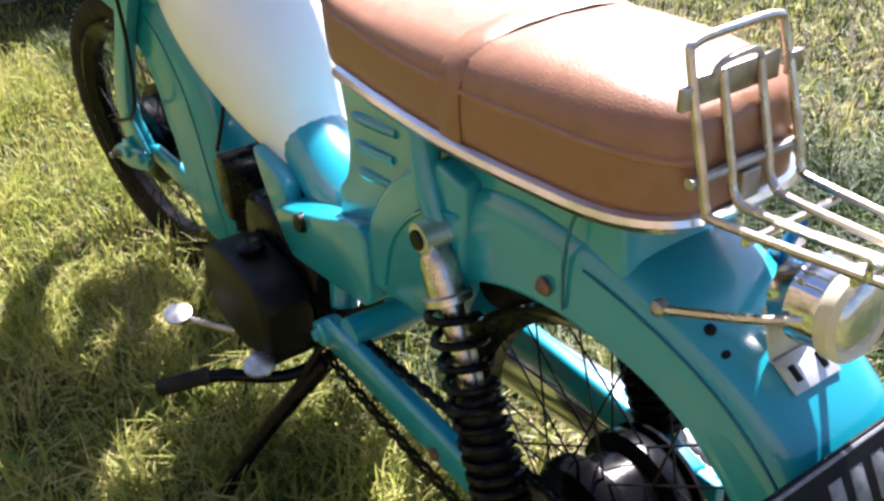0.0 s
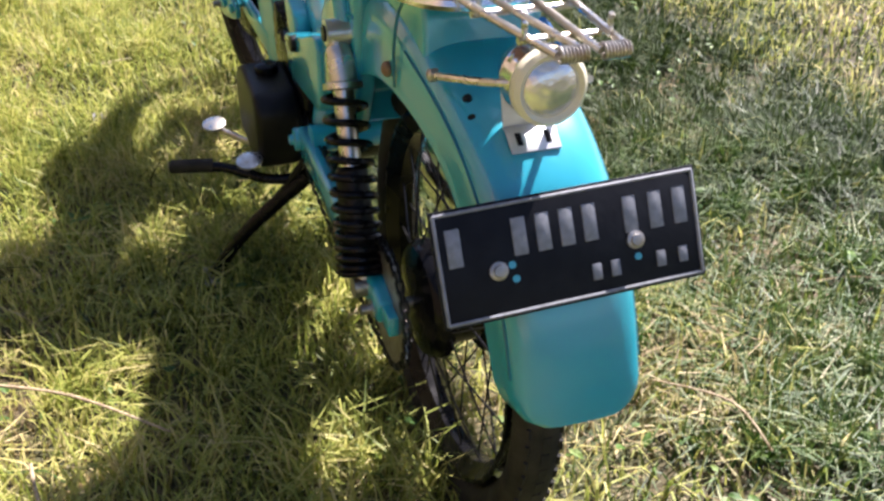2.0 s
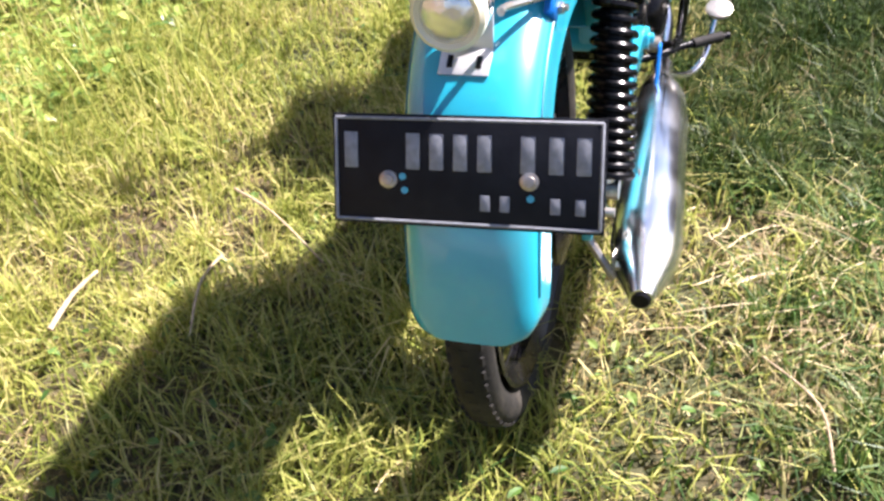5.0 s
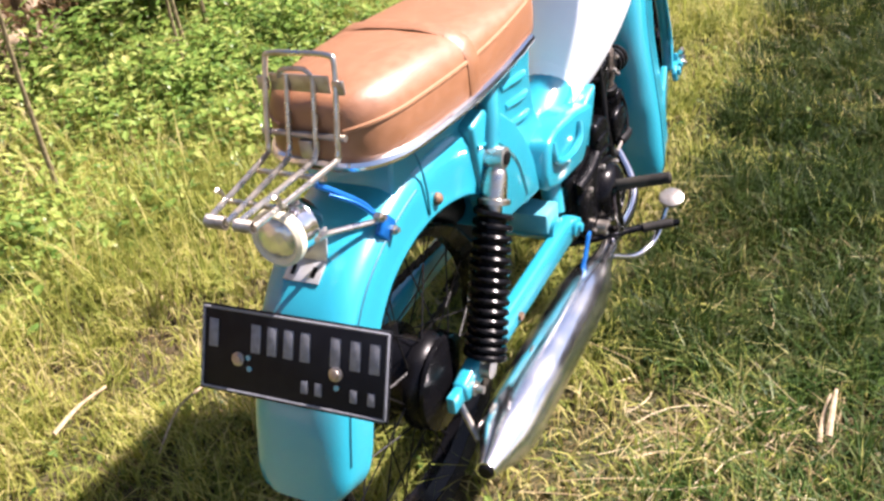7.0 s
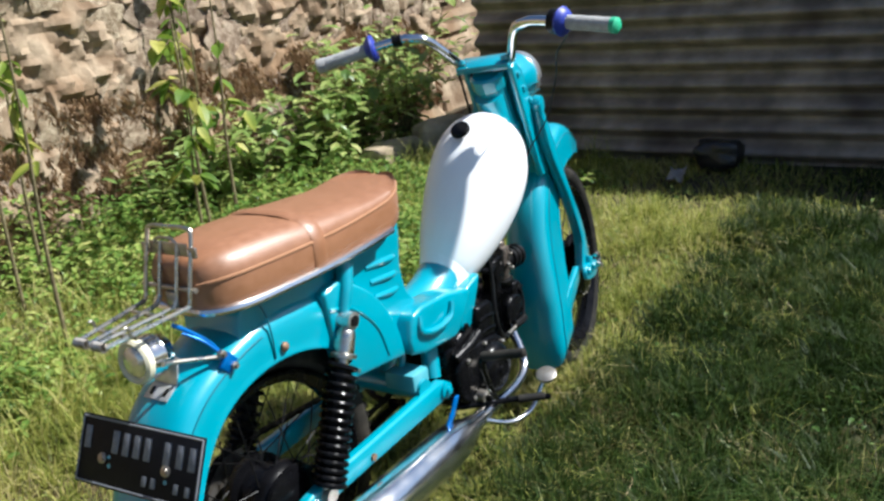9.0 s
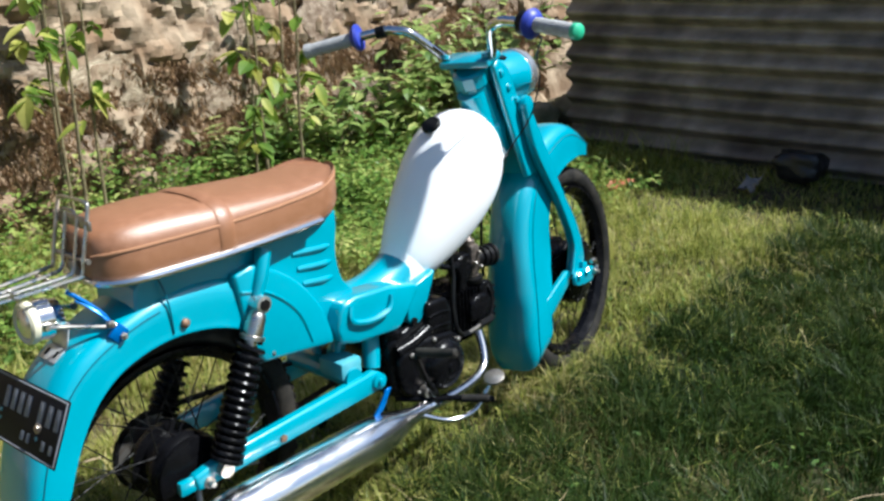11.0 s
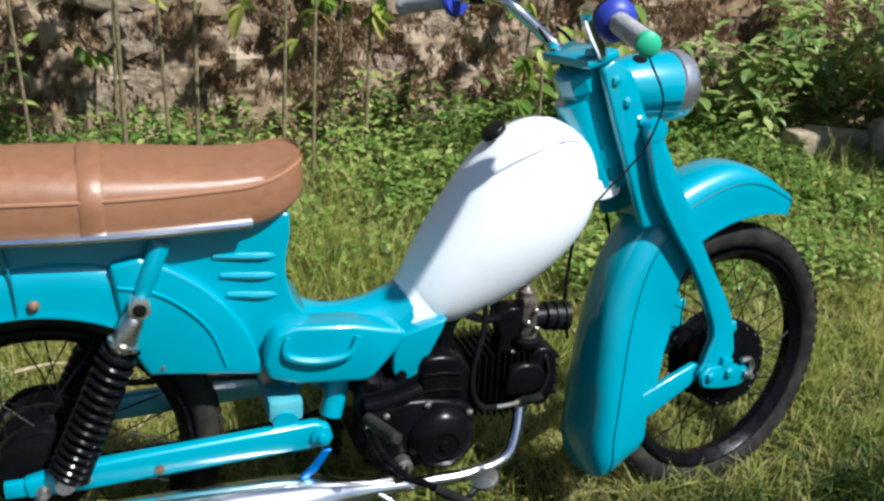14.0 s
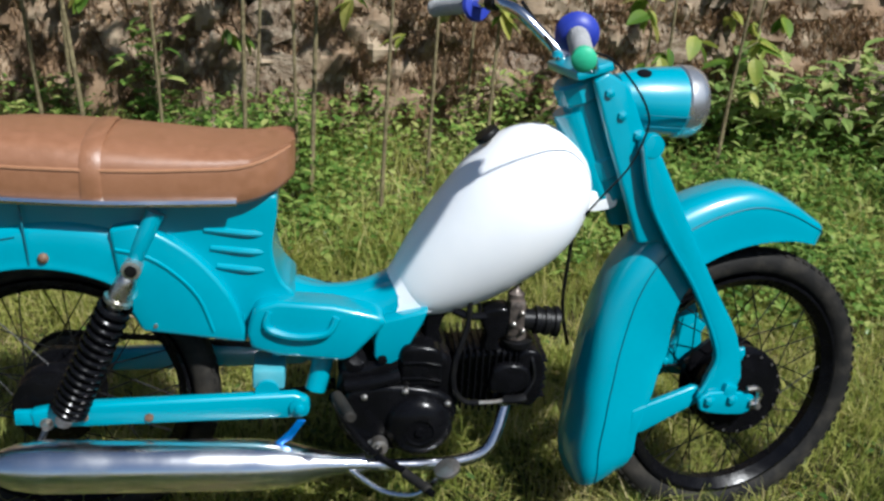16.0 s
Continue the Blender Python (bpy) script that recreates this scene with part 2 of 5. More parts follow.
def tube(pts, r, seg=10, per=6, bm=None, smooth_path=True, closed=False, r_end=None):
    """A round bar along a path."""
    bm = bm or bmesh.new()
    P = catmull(pts, per, closed) if smooth_path and len(pts) > 2 else [Vector(p) for p in pts]
    n = len(P)
    rings, up = [], None
    for i, p in enumerate(P):
        if closed:
            d = (P[(i + 1) % n] - P[i - 1]).normalized()
        else:
            d = (P[min(i + 1, n - 1)] - P[max(i - 1, 0)]).normalized()
        if up is None:
            up = Vector((0, 0, 1)) if abs(d.z) < 0.9 else Vector((0, 1, 0))
        up = (up - d * up.dot(d)).normalized()
        s = d.cross(up)
        rr = r if r_end is None else r + (r_end - r) * i / (n - 1)
        rings.append([p + rr * (math.cos(2 * math.pi * k / seg) * up + math.sin(2 * math.pi * k / seg) * s) for k in range(seg)])
    if closed:
        rings.append(rings[0])
    bridge(bm, rings, True, not closed)
    if closed:
        bmesh.ops.remove_doubles(bm, verts=bm.verts, dist=1e-6)
    return bm


def lathe(profile, origin, axis, seg=32, bm=None):
    """Turned shape: profile of (distance along axis, radius)."""
    bm = bm or bmesh.new()
    d = Vector(axis).normalized()
    up = Vector((0, 0, 1)) if abs(d.z) < 0.9 else Vector((1, 0, 0))
    up = (up - d * up.dot(d)).normalized()
    s = d.cross(up)
    o = Vector(origin)
    rings = [[o + d * a + max(r, 1e-4) * (math.cos(2 * math.pi * k / seg) * up + math.sin(2 * math.pi * k / seg) * s) for k in range(seg)] for a, r in profile]
    bridge(bm, rings)
    return bm


def plate_xz(poly, y0, y1, bevel=0.006, seg=3, bm=None):
    """A side-view outline (x, z) given thickness across y, its edges rounded."""
    b2 = bmesh.new()
    f = [b2.verts.new((x, y0, z)) for x, z in poly]
    g = [b2.verts.new((x, y1, z)) for x, z in poly]
    n = len(poly)
    b2.faces.new(f)
    b2.faces.new(g[::-1])
    for i in range(n):
        j = (i + 1) % n
        b2.faces.new((f[j], f[i], g[i], g[j]))
    bmesh.ops.recalc_face_normals(b2, faces=b2.faces)
    if bevel:
        ed = [e for e in b2.edges if len(e.link_faces) == 2 and e.calc_face_angle(0) > 0.5]
        bmesh.ops.bevel(b2, geom=ed, offset=bevel, segments=seg, profile=0.5, affect="EDGES", clamp_overlap=True)
    if bm is None:
        return b2
    me = bpy.data.meshes.new("tmp")
    b2.to_mesh(me)
    b2.free()
    bm.from_mesh(me)
    bpy.data.meshes.remove(me)
    return bm


def block(center, size, bevel=0.004, rot=None, bm=None, seg=2):
    b2 = bmesh.new()
    bmesh.ops.create_cube(b2, size=1.0)
    bmesh.ops.scale(b2, vec=size, verts=b2.verts)
    if bevel:
        bmesh.ops.bevel(b2, geom=b2.edges[:], offset=bevel, segments=seg, profile=0.5, affect="EDGES")
    m = Matrix.Translation(center) @ (rot or Matrix())
    bmesh.ops.transform(b2, matrix=m, verts=b2.verts)
    if bm is None:
        return b2
    me = bpy.data.meshes.new("tmp")
    b2.to_mesh(me)
    b2.free()
    bm.from_mesh(me)
    bpy.data.meshes.remove(me)
    return bm


def turned(bm, m):
    bmesh.ops.transform(bm, matrix=m, verts=bm.verts)
    return bm


def arc_poly(cx, cz, r, a0, a1, n=16):
    return [(cx + r * math.cos(radians(a0 + (a1 - a0) * i / n)), cz + r * math.sin(radians(a0 + (a1 - a0) * i / n))) for i in range(n + 1)]


def smooth2(pts, per=5):
    return [(p.x, p.z) for p in catmull([(x, 0, z) for x, z in pts], per)]


# ---- ground and surroundings ----
GZ = 0.03
SOIL = mat("dry_soil", (0.036, 0.025, 0.012), 0.95, color2=(0.085, 0.062, 0.03), scale=14, bump=0.6, bump_scale=60, stain=(0.035, 0.045, 0.012), stain_scale=2.2)


def ground_mesh():
    bm = bmesh.new()
    xs = [-200, -40, -10, -4] + [-3 + 0.12 * i for i in range(84)] + [8, 12, 40, 200]
    ys = [-200, -40, -10, -5] + [-4 + 0.12 * i for i in range(67)] + [5, 12, 40, 200]
    V = []
    for x in xs:
        row = []
        for y in ys:
            near = -3.5 < x < 7.5 and -4.5 < y < 4.5
            h = 0.018 * noise.noise((x * 1.3, y * 1.3, 0)) + 0.008 * noise.noise((x * 5, y * 5, 3)) if near else 0
            row.append(bm.verts.new((x, y, GZ - 0.012 + h)))
        V.append(row)
    for i in range(len(xs) - 1):
        for j in range(len(ys) - 1):
            bm.faces.new((V[i][j], V[i + 1][j], V[i + 1][j + 1], V[i][j + 1]))
    return bm


tagged(link_mesh("ground", ground_mesh(), SOIL), "dry brown soil with patches of green under the lawn", "ground", kind="structure")

WALLSTONE = mat("rubble_mortar", (0.15, 0.098, 0.056), 0.95, color2=(0.36, 0.28, 0.19), scale=6, bump=1.0, bump_scale=24, detail=9.0, lo=0.36, hi=0.62, stain=(0.20, 0.125, 0.068), stain_scale=2.6)
WALL_Y = 2.62


def rubble_wall():
    bm = bmesh.new()
    xs = [-7 + 0.3 * i for i in range(15)] + [-2.5 + 0.025 * i for i in range(301)] + [5.3, 6, 7]
    zs = [-0.1, 0.0, 0.1] + [0.2 + 0.025 * i for i in range(78)] + [2.3, 2.6]
    V = []
    for x in xs:
        row = []
        for z in zs:
            dist, _ = noise.voronoi((x * 4.2 + 0.5 * noise.noise((x * 6, z * 6, 1)), z * 5.5 + 0.5 * noise.noise((x * 6, z * 6, 8)), 0.0))
            gap = min(1.0, (dist[1] - dist[0]) * 3.5)
            d = 0.06 * noise.noise((x * 1.5, z * 1.8, 7)) + 0.035 * noise.noise((x * 5, z * 6, 2)) + 0.03 * noise.noise((x * 14, z * 16, 5)) + 0.018 * noise.noise((x * 31, z * 34, 9)) + 0.045 * gap - 0.02
            row.append(bm.verts.new((x, WALL_Y + 0.03 - d + 0.05 * z - 0.1 * max(0, 0.5 - z), z)))
        V.append(row)
    B = [[bm.verts.new((x, WALL_Y + 0.6, z)) for z in (zs[0], zs[-1])] for x in xs]
    for i in range(len(xs) - 1):
        for j in range(len(zs) - 1):
            bm.faces.new((V[i][j], V[i + 1][j], V[i + 1][j + 1], V[i][j + 1]))
        bm.faces.new((V[i][-1], V[i + 1][-1], B[i + 1][1], B[i][1]))
        bm.faces.new((B[i][0], B[i][1], B[i + 1][1], B[i + 1][0]))
    return bm


wall_north = tagged(link_mesh("wall_north", rubble_wall(), WALLSTONE, angle=28), "old rubble stone wall with dry brown moss", "wall", kind="structure")

TIN = mat("weathered_tin", (0.19, 0.16, 0.13), 0.65, 0.15, color2=(0.36, 0.30, 0.25), scale=7, bump=0.25, bump_scale=40, stain=(0.09, 0.07, 0.06), stain_scale=2.5, obrand=0.12)
SHED_X = 3.72


def corrugated(y0, y1, z0, z1, x):
    """A sheet whose ridges run level along y."""
    bm = bmesh.new()
    nz = int((z1 - z0) / 0.0095)
    rows = []
    for k in range(nz + 1):
        z = z0 + (z1 - z0) * k / nz
        off = 0.030 * math.sin(2 * math.pi * z / 0.112)
        rows.append([(x + off + 0.012 * noise.noise((y * 0.7, z * 1.5, 5)), y, z + 0.01 * noise.noise((y * 0.6, 0, 9))) for y in np.linspace(y0, y1, 14)])
    bridge(bm, rows, closed=False)
    r = bmesh.ops.extrude_face_region(bm, geom=bm.faces[:])
    bmesh.ops.translate(bm, vec=(0.004, 0, 0), verts=[v for v in r["geom"] if isinstance(v, bmesh.types.BMVert)])
    return bm


shed = thing("tin_shed", "shed clad in weathered dark corrugated tin sheets", "shed")
for k, (ya, yb, za, zb, dx) in enumerate([(1.66, -0.9, 0.02, 1.02, 0), (-0.85, -3.4, 0.0, 1.0, 0.01), (1.64, -0.9, 0.97, 1.30, -0.02), (-0.86, -3.4, 0.96, 1.29, -0.01)]):
    part("sheet", corrugated(yb, ya, za, zb, SHED_X + dx), TIN, shed, angle=80)
for y in (1.62, -3.36):
    part("side_wall", block((4.75, y, 0.645), (1.98, 0.02, 1.27), 0.004), TIN, shed)
part("back_wall", block((5.75, -0.87, 0.645), (0.02, 4.98, 1.27), 0.004), TIN, shed)
part("roof", block((4.74, -0.87, 1.32), (2.06, 5.10, 0.02), 0.004, Matrix.Rotation(radians(2), 4, "Y")), TIN, shed)


# ---- motorcycle ----
bike = thing("motorcycle", "turquoise vintage motorcycle with white tank and brown seat", "motorcycle")
RA = Vector((0.065, 0, 0.315))      # rear axle
FA = Vector((1.376, 0, 0.316))      # front axle
RAD = 0.291
# the steered front end
STEER = 11.5
AXIS_P, AXIS_D = Vector((1.03, 0, 0.80)), Vector((-0.40, 0, 0.917)).normalized()
FRONT = Matrix.Translation(AXIS_P) @ Matrix.Rotation(radians(STEER), 4, AXIS_D) @ Matrix.Translation(-AXIS_P)


def fpart(name, bm, material, parent, label="", **k):
    return part(name, turned(bm, FRONT), material, parent, label, **k)


SX0, SX1 = -0.058, 0.497


def seat_at(x):
    """Half width, end rounding, lower edge, seam and top of the seat at x."""
    u = (x - SX0) / (SX1 - SX0)
    w = 0.110 - 0.026 * max(0, (u - 0.45) / 0.55) ** 1.6 - 0.022 * max(0, 1 - u / 0.42) ** 1.5
    e0, e1 = min(1, (x - SX0) / 0.085), min(1, (SX1 - x) / 0.085)
    f = max(0.0, 1 - (1 - e0) ** 2.5) ** (1 / 2.5) * max(0.0, 1 - (1 - e1) ** 2.2) ** (1 / 2.2)
    w *= 0.30 + 0.70 * f if u < 0.5 else 0.12 + 0.88 * f
    zb = 0.726 + 0.036 * max(0, (u - 0.8) / 0.2) ** 2
    seam = zb + (0.064 + 0.014 * max(0, u - 0.6)) * (0.8 + 0.2 * f)
    top = 0.847 - 0.030 * min(1, u / 0.75) + 0.012 * max(0, u - 0.75) - 0.016 * max(0, 1 - u / 0.35) ** 2
    hz = 0.45 + 0.55 * f
    return w, f, zb, seam, seam + (top - seam) * hz, hz


def seat_mesh():
    bm = bmesh.new()
    rings = []
    N = 44
    for i in range(N + 1):
        x = SX0 + (SX1 - SX0) * (0.5 - 0.5 * math.cos(math.pi * i / N))
        w, f, zb, seam, top, hz = seat_at(x)
        half = [(0, zb), (w * 0.6, zb), (w * 0.93, zb + 0.002), (w * 0.985, zb + 0.010), (w * 1.0, zb + 0.03), (w * 1.0, seam - 0.008), (w * 0.985, seam), (w * 0.965, seam + 0.010 * hz), (w * 0.88, seam + (top - seam) * 0.62), (w * 0.68, seam + (top - seam) * 0.88), (w * 0.35, top - 0.002), (0, top)]
        rings.append([(x, y, z) for y, z in half] + [(x, -y, z) for y, z in half[-2:0:-1]])
    bridge(bm, rings)
    return bm


seat = part("seat", seat_mesh(), LEATHER, bike, "brown vinyl bench seat", angle=60)
trim_pts = [(x, -(seat_at(x)[0] + 0.001), 0.736) for x in [SX0 + 0.001 + 0.46 * (i / 30) ** 1.7 for i in range(31)]]
part("trim", tube([(p[0], -p[1], p[2]) for p in trim_pts][::-1] + trim_pts, 0.0075, 8, 1), CHROME_SOFT, seat, "bright chrome edge strip")
for s in (1, -1):
    pip = []
    for i in range(36):
        x = SX0 + 0.002 + 0.545 * (i / 35) ** 1.3
        w, f, zb, seam, top, hz = seat_at(x)
        pip.append((x, s * w * 0.985, seam))
    part("piping", tube(pip, 0.0030, 6, 1), PIPING, seat)


def strap_mesh():
    bm = bmesh.new()
    sec = []
    for x in (0.157, 0.161, 0.187, 0.191):
        o = -0.0005 if x in (0.157, 0.191) else 0.0015
        w = 0.111 + o
        h = [(w * 0.98, 0.733), (w, 0.739), (w, 0.784), (w * 0.97, 0.798), (w * 0.885, 0.814 + o), (w * 0.69, 0.8265 + o), (w * 0.35, 0.833 + o), (0, 0.834 + o)]
        sec.append([(x, y, z) for y, z in h] + [(x, -y, z) for y, z in h[-2::-1]])
    bridge(bm, sec, closed=False)
    return bm


part("strap", strap_mesh(), LEATHER, seat, "brown vinyl strap across the seat")

# frame shell
body_poly = smooth2([(0.0, 0.70), (0.02, 0.728), (0.10, 0.736)], 2)[:-1] + [(0.468, 0.738)] + smooth2([(0.468, 0.70), (0.460, 0.64), (0.472, 0.585), (0.497, 0.556)], 4) + [(0.505, 0.50), (0.49, 0.455), (0.42, 0.466), (0.27, 0.486), (0.236, 0.488)] + arc_poly(0.065, 0.315, 0.29, 45, 105, 10)
shell = part("frame", plate_xz(body_poly, -0.066, 0.066, 0.022, 4), TEAL, bike, "turquoise pressed steel frame", angle=50)
neck = bmesh.new()
nrings = []
for p, w, h in zip(catmull([(0.425, 0, 0.60), (0.465, 0, 0.530), (0.525, 0, 0.490), (0.585, 0, 0.484), (0.645, 0, 0.500), (0.70, 0, 0.535), (0.76, 0, 0.59)], 4), np.linspace(0.064, 0.050, 25), np.linspace(0.060, 0.052, 25)):
    nrings.append([(p.x + 0.35 * h * math.sin(2 * math.pi * q / 20) * -0.6, w * math.cos(2 * math.pi * q / 20), p.z + h * math.sin(2 * math.pi * q / 20)) for q in range(20)])
bridge(neck, nrings)
part("neck", neck, TEAL, shell, angle=60)
for s in (1, -1):
    for k in range(3):
        z = 0.668 - 0.034 * k
        bm = tube([(0.345 + 0.01 * k, s * 0.064, z + 0.006), (0.42, s * 0.067, z), (0.447 + 0.002 * k, s * 0.058, z - 0.002)], 0.006, 8, 4)
        part("louvre", bm, TEAL, shell)


def fender_half(ro, re, h, sides=7):
    pts = []
    e = 2 / 3.2
    for k in range(sides + 1):
        ang = k / sides * math.pi / 2
        pts.append((h * math.sin(ang) ** e if k else 0.0, re + (ro - re) * (0.45 + 0.55 * max(0.0, math.cos(ang)) ** e)))
    return pts + [(h * 1.01, re + (ro - re) * 0.2), (h * 1.015, re + 0.006), (h * 1.03, re + 0.002), (h * 1.02, re)]


def u_fender(c, a0, a1, n, rout, redge, half, mid=lambda u: 0.0):
    """A channel mudguard swept round an axle; rout, redge, half and mid take 0..1 along it."""
    bm = bmesh.new()
    rings = []
    for i in range(n + 1):
        u = i / n
        a = radians(a0 + (a1 - a0) * u)
        h = half(u)
        pts = fender_half(rout(u), redge(u), h)
        inner = [(y * 0.96 if y > 0.01 else y, r - 0.004) for y, r in pts[:-2]]
        re = redge(u)
        full = [(-y, r) for y, r in pts[::-1]] + pts[1:] + [(h * 0.985, re + 0.003)] + inner[::-1][:-1] + [(-y, r) for y, r in inner[1:]] + [(-h * 0.985, re + 0.003)]
        rings.append([(c.x + r * math.cos(a), c.y + y + mid(u), c.z + r * math.sin(a)) for y, r in full])
    bridge(bm, rings)
    return bm


def crease(c, a0, a1, n, rout, redge, half, s, k=6, mid=lambda u: 0.0, u0=0.0, u1=1.0):
    """A fine pressed line along one flank of a mudguard."""
    pts = []
    for i in range(n + 1):
        u = u0 + (u1 - u0) * i / n
        a = radians(a0 + (a1 - a0) * u)
        y, r = fender_half(rout(u), redge(u), half(u))[k]
        pts.append((c.x + (r + 0.0003) * math.cos(a), c.y + s * (y + 0.0003) + mid(u), c.z + (r + 0.0003) * math.sin(a)))
    return tube(pts, 0.0016, 6, 1)


lerp = lambda a, b, u: a + (b - a) * u
step = lambda u, a, b: max(0.0, min(1.0, (u - a) / (b - a))) ** 2 * (3 - 2 * max(0.0, min(1.0, (u - a) / (b - a))))
RF = (RA, 40, 170.5, 110, lambda u: lerp(0.392, 0.366, step(u, 0.2, 0.55)) - 0.032 * step(u, 0.6, 1.0), lambda u: lerp(0.275, 0.288, step(u, 0.0, 0.2)) - 0.022 * step(u, 0.55, 0.9) + 0.045 * (1 - math.sqrt(1 - max(0.0, min(1.0, (u - 0.90) / 0.10)) ** 2)), lambda u: lerp(0.080, 0.071, step(u, 0.25, 0.7)) - 0.026 * (1 - math.sqrt(1 - max(0.0, min(1.0, (u - 0.95) / 0.05)) ** 2)))
RMID = lambda u: -0.021 * step(u, 0.35, 1.0)
rear_fender = part("rear_fender", u_fender(*RF, RMID), TEAL, bike, "deep turquoise rear mudguard", angle=60)
for s in (1, -1):
    part("crease", crease(*RF, s, 6, RMID, 0.42, 0.93), CREASE_SHADE, rear_fender)
    part("seam", tube([(0.056, s * 0.081, 0.612), (0.054, s * 0.0815, 0.66), (0.049, s * 0.077, 0.70), (0.044, s * 0.065, 0.722)], 0.0018, 6, 3), CREASE_SHADE, rear_fender)
    part("seam_bolt", lathe([(0, 0.009), (0.004, 0.009), (0.008, 0.005), (0.009, 0)], (0.080, s * 0.080, 0.624), (0, s, 0), 10), RUST, rear_fender)
    side_panel = part("side_panel", plate_xz([(0.205, 0.55), (0.236, 0.487), (0.27, 0.484), (0.40, 0.467), (0.416, 0.466)] + smooth2([(0.413, 0.49), (0.40, 0.535), (0.375, 0.58), (0.335, 0.628), (0.285, 0.665), (0.235, 0.69)], 3) + [(0.19, 0.68)], s * 0.06, s * 0.089, 0.008, 3), TEAL, bike)
    part("panel_crease", tube([(0.2, s * 0.0895, 0.645), (0.25, s * 0.0895, 0.632), (0.295, s * 0.0895, 0.602), (0.335, s * 0.0895, 0.555), (0.358, s * 0.0895, 0.49)], 0.003, 6, 5), TEAL, side_panel)
    part("panel_screw", lathe([(0, 0.004), (0.002, 0.004), (0.003, 0)], (0.259, s * 0.089, 0.50), (0, s, 0), 8), STEEL, side_panel)
for y, r in ((0.045, 0.366), (0.047, 0.362)):
    a = radians(113 if r > 0.364 else 116.5)
    part("rubber_plug", lathe([(-0.004, 0.005), (0.001, 0.005), (0.002, 0.003), (0.0021, 0)], (RA.x + (r - 0.004) * math.cos(a), y, RA.z + (r - 0.004) * math.sin(a)), (math.cos(a), 0.55, math.sin(a)), 10), BLACK_MATT, rear_fender)

# side box under the step-through
box_poly = [(0.425, 0.530), (0.435, 0.545), (0.47, 0.553), (0.567, 0.545), (0.650, 0.526), (0.661, 0.512), (0.602, 0.443), (0.585, 0.436), (0.47, 0.446), (0.422, 0.462), (0.415, 0.49)]
low_poly = [(0.388, 0.535), (0.400, 0.550), (0.425, 0.548), (0.50, 0.519), (0.57, 0.497), (0.640, 0.478), (0.648, 0.465), (0.615, 0.420), (0.60, 0.413), (0.50, 0.424), (0.405, 0.436), (0.388, 0.450)]


def cover_mesh(outer, inner, y0, y1):
    """A pressed cover: its outer outline drawn in towards the frame."""
    bm = bmesh.new()
    bridge(bm, [[(x, y0, z) for x, z in inner], [(x, lerp(y0, y1, 0.7), lerp(c, z, 0.85)) for (x, z), (b, c) in zip(outer, inner)], [(x, y1, z) for x, z in outer]])
    bmesh.ops.recalc_face_normals(bm, faces=bm.faces)
    ed = [e for e in bm.edges if len(e.link_faces) == 2 and e.calc_face_angle(0) > 0.35]
    bmesh.ops.bevel(bm, geom=ed, offset=0.010, segments=4, profile=0.5, affect="EDGES", clamp_overlap=True)
    return bm


for s in (1, -1):
    outer = box_poly if s < 0 else low_poly
    inner = [(x, min(z, 0.515) if z > 0.48 else z) for x, z in outer] if s > 0 else [(x, z - 0.004) for x, z in outer]
    side_box = part("side_cover", cover_mesh(outer, inner, s * 0.035, s * (0.102 if s < 0 else 0.097)), TEAL, bike, angle=50)
    if s > 0:
        continue
    part("ridge", tube([(0.455, s * 0.100, 0.535), (0.452, s * 0.106, 0.505), (0.50, s * 0.109, 0.490), (0.555, s * 0.109, 0.497), (0.572, s * 0.104, 0.525)], 0.007, 8, 5), TEAL, side_box)
for s in (1, -1):
    part("engine_bracket", plate_xz([(0.650, 0.500), (0.662, 0.508), (0.738, 0.528), (0.728, 0.50), (0.709, 0.462), (0.69, 0.425), (0.675, 0.413), (0.652, 0.418), (0.641, 0.432), (0.641, 0.466)], s * 0.05, s * 0.079, 0.006), TEAL, bike)
    part("bracket_bolt", lathe([(0, 0.009), (0.006, 0.009), (0.008, 0)], (0.657, s * 0.078, 0.428), (0, s, 0), 8), BLACK, bike)


# tank
def tank_mesh():
    bm = bmesh.new()
    A, B = Vector((0.700, 0, 0.515)), Vector((0.985, 0, 0.822))
    d = (B - A).normalized()
    s = Vector((0, 1, 0))
    n = d.cross(s)
    prof = [(0.008, 0.030, 0.028), (0.010, 0.050, 0.046), (0.020, 0.062, 0.057), (0.05, 0.077, 0.070), (0.11, 0.099, 0.088), (0.18, 0.115, 0.104), (0.25, 0.124, 0.113), (0.31, 0.121, 0.112), (0.36, 0.104, 0.098), (0.395, 0.078, 0.076), (0.418, 0.044, 0.044), (0.426, 0.012, 0.012)]
    pts = catmull([(a, r, w) for a, r, w in prof], 4)
    rings = []
    for p in pts:
        bend = 0.012 * math.sin(math.pi * min(1, max(0, p.x / 0.42)))
        rings.append([A + d * p.x - n * bend + n * (p.y * math.cos(2 * math.pi * k / 40)) + s * (p.z * math.sin(2 * math.pi * k / 40)) for k in range(40)])
    bridge(bm, rings)
    return bm


tank = part("tank", tank_mesh(), WHITE, bike, "white egg-shaped fuel tank", angle=70)
part("cap", lathe([(0, 0.023), (0.006, 0.0235), (0.010, 0.021), (0.011, 0.008), (0.0112, 0.0)], (0.832, -0.004, 0.833), (-0.60, 0, 0.80), 24), BLACK_MATT, tank, "black filler cap")
part("tab", plate_xz(smooth2([(1.0, 0.745), (1.035, 0.744), (1.068, 0.736), (1.068, 0.716), (1.03, 0.706), (1.0, 0.712)], 3), -0.033, -0.029, 0.001), WHITE, tank)


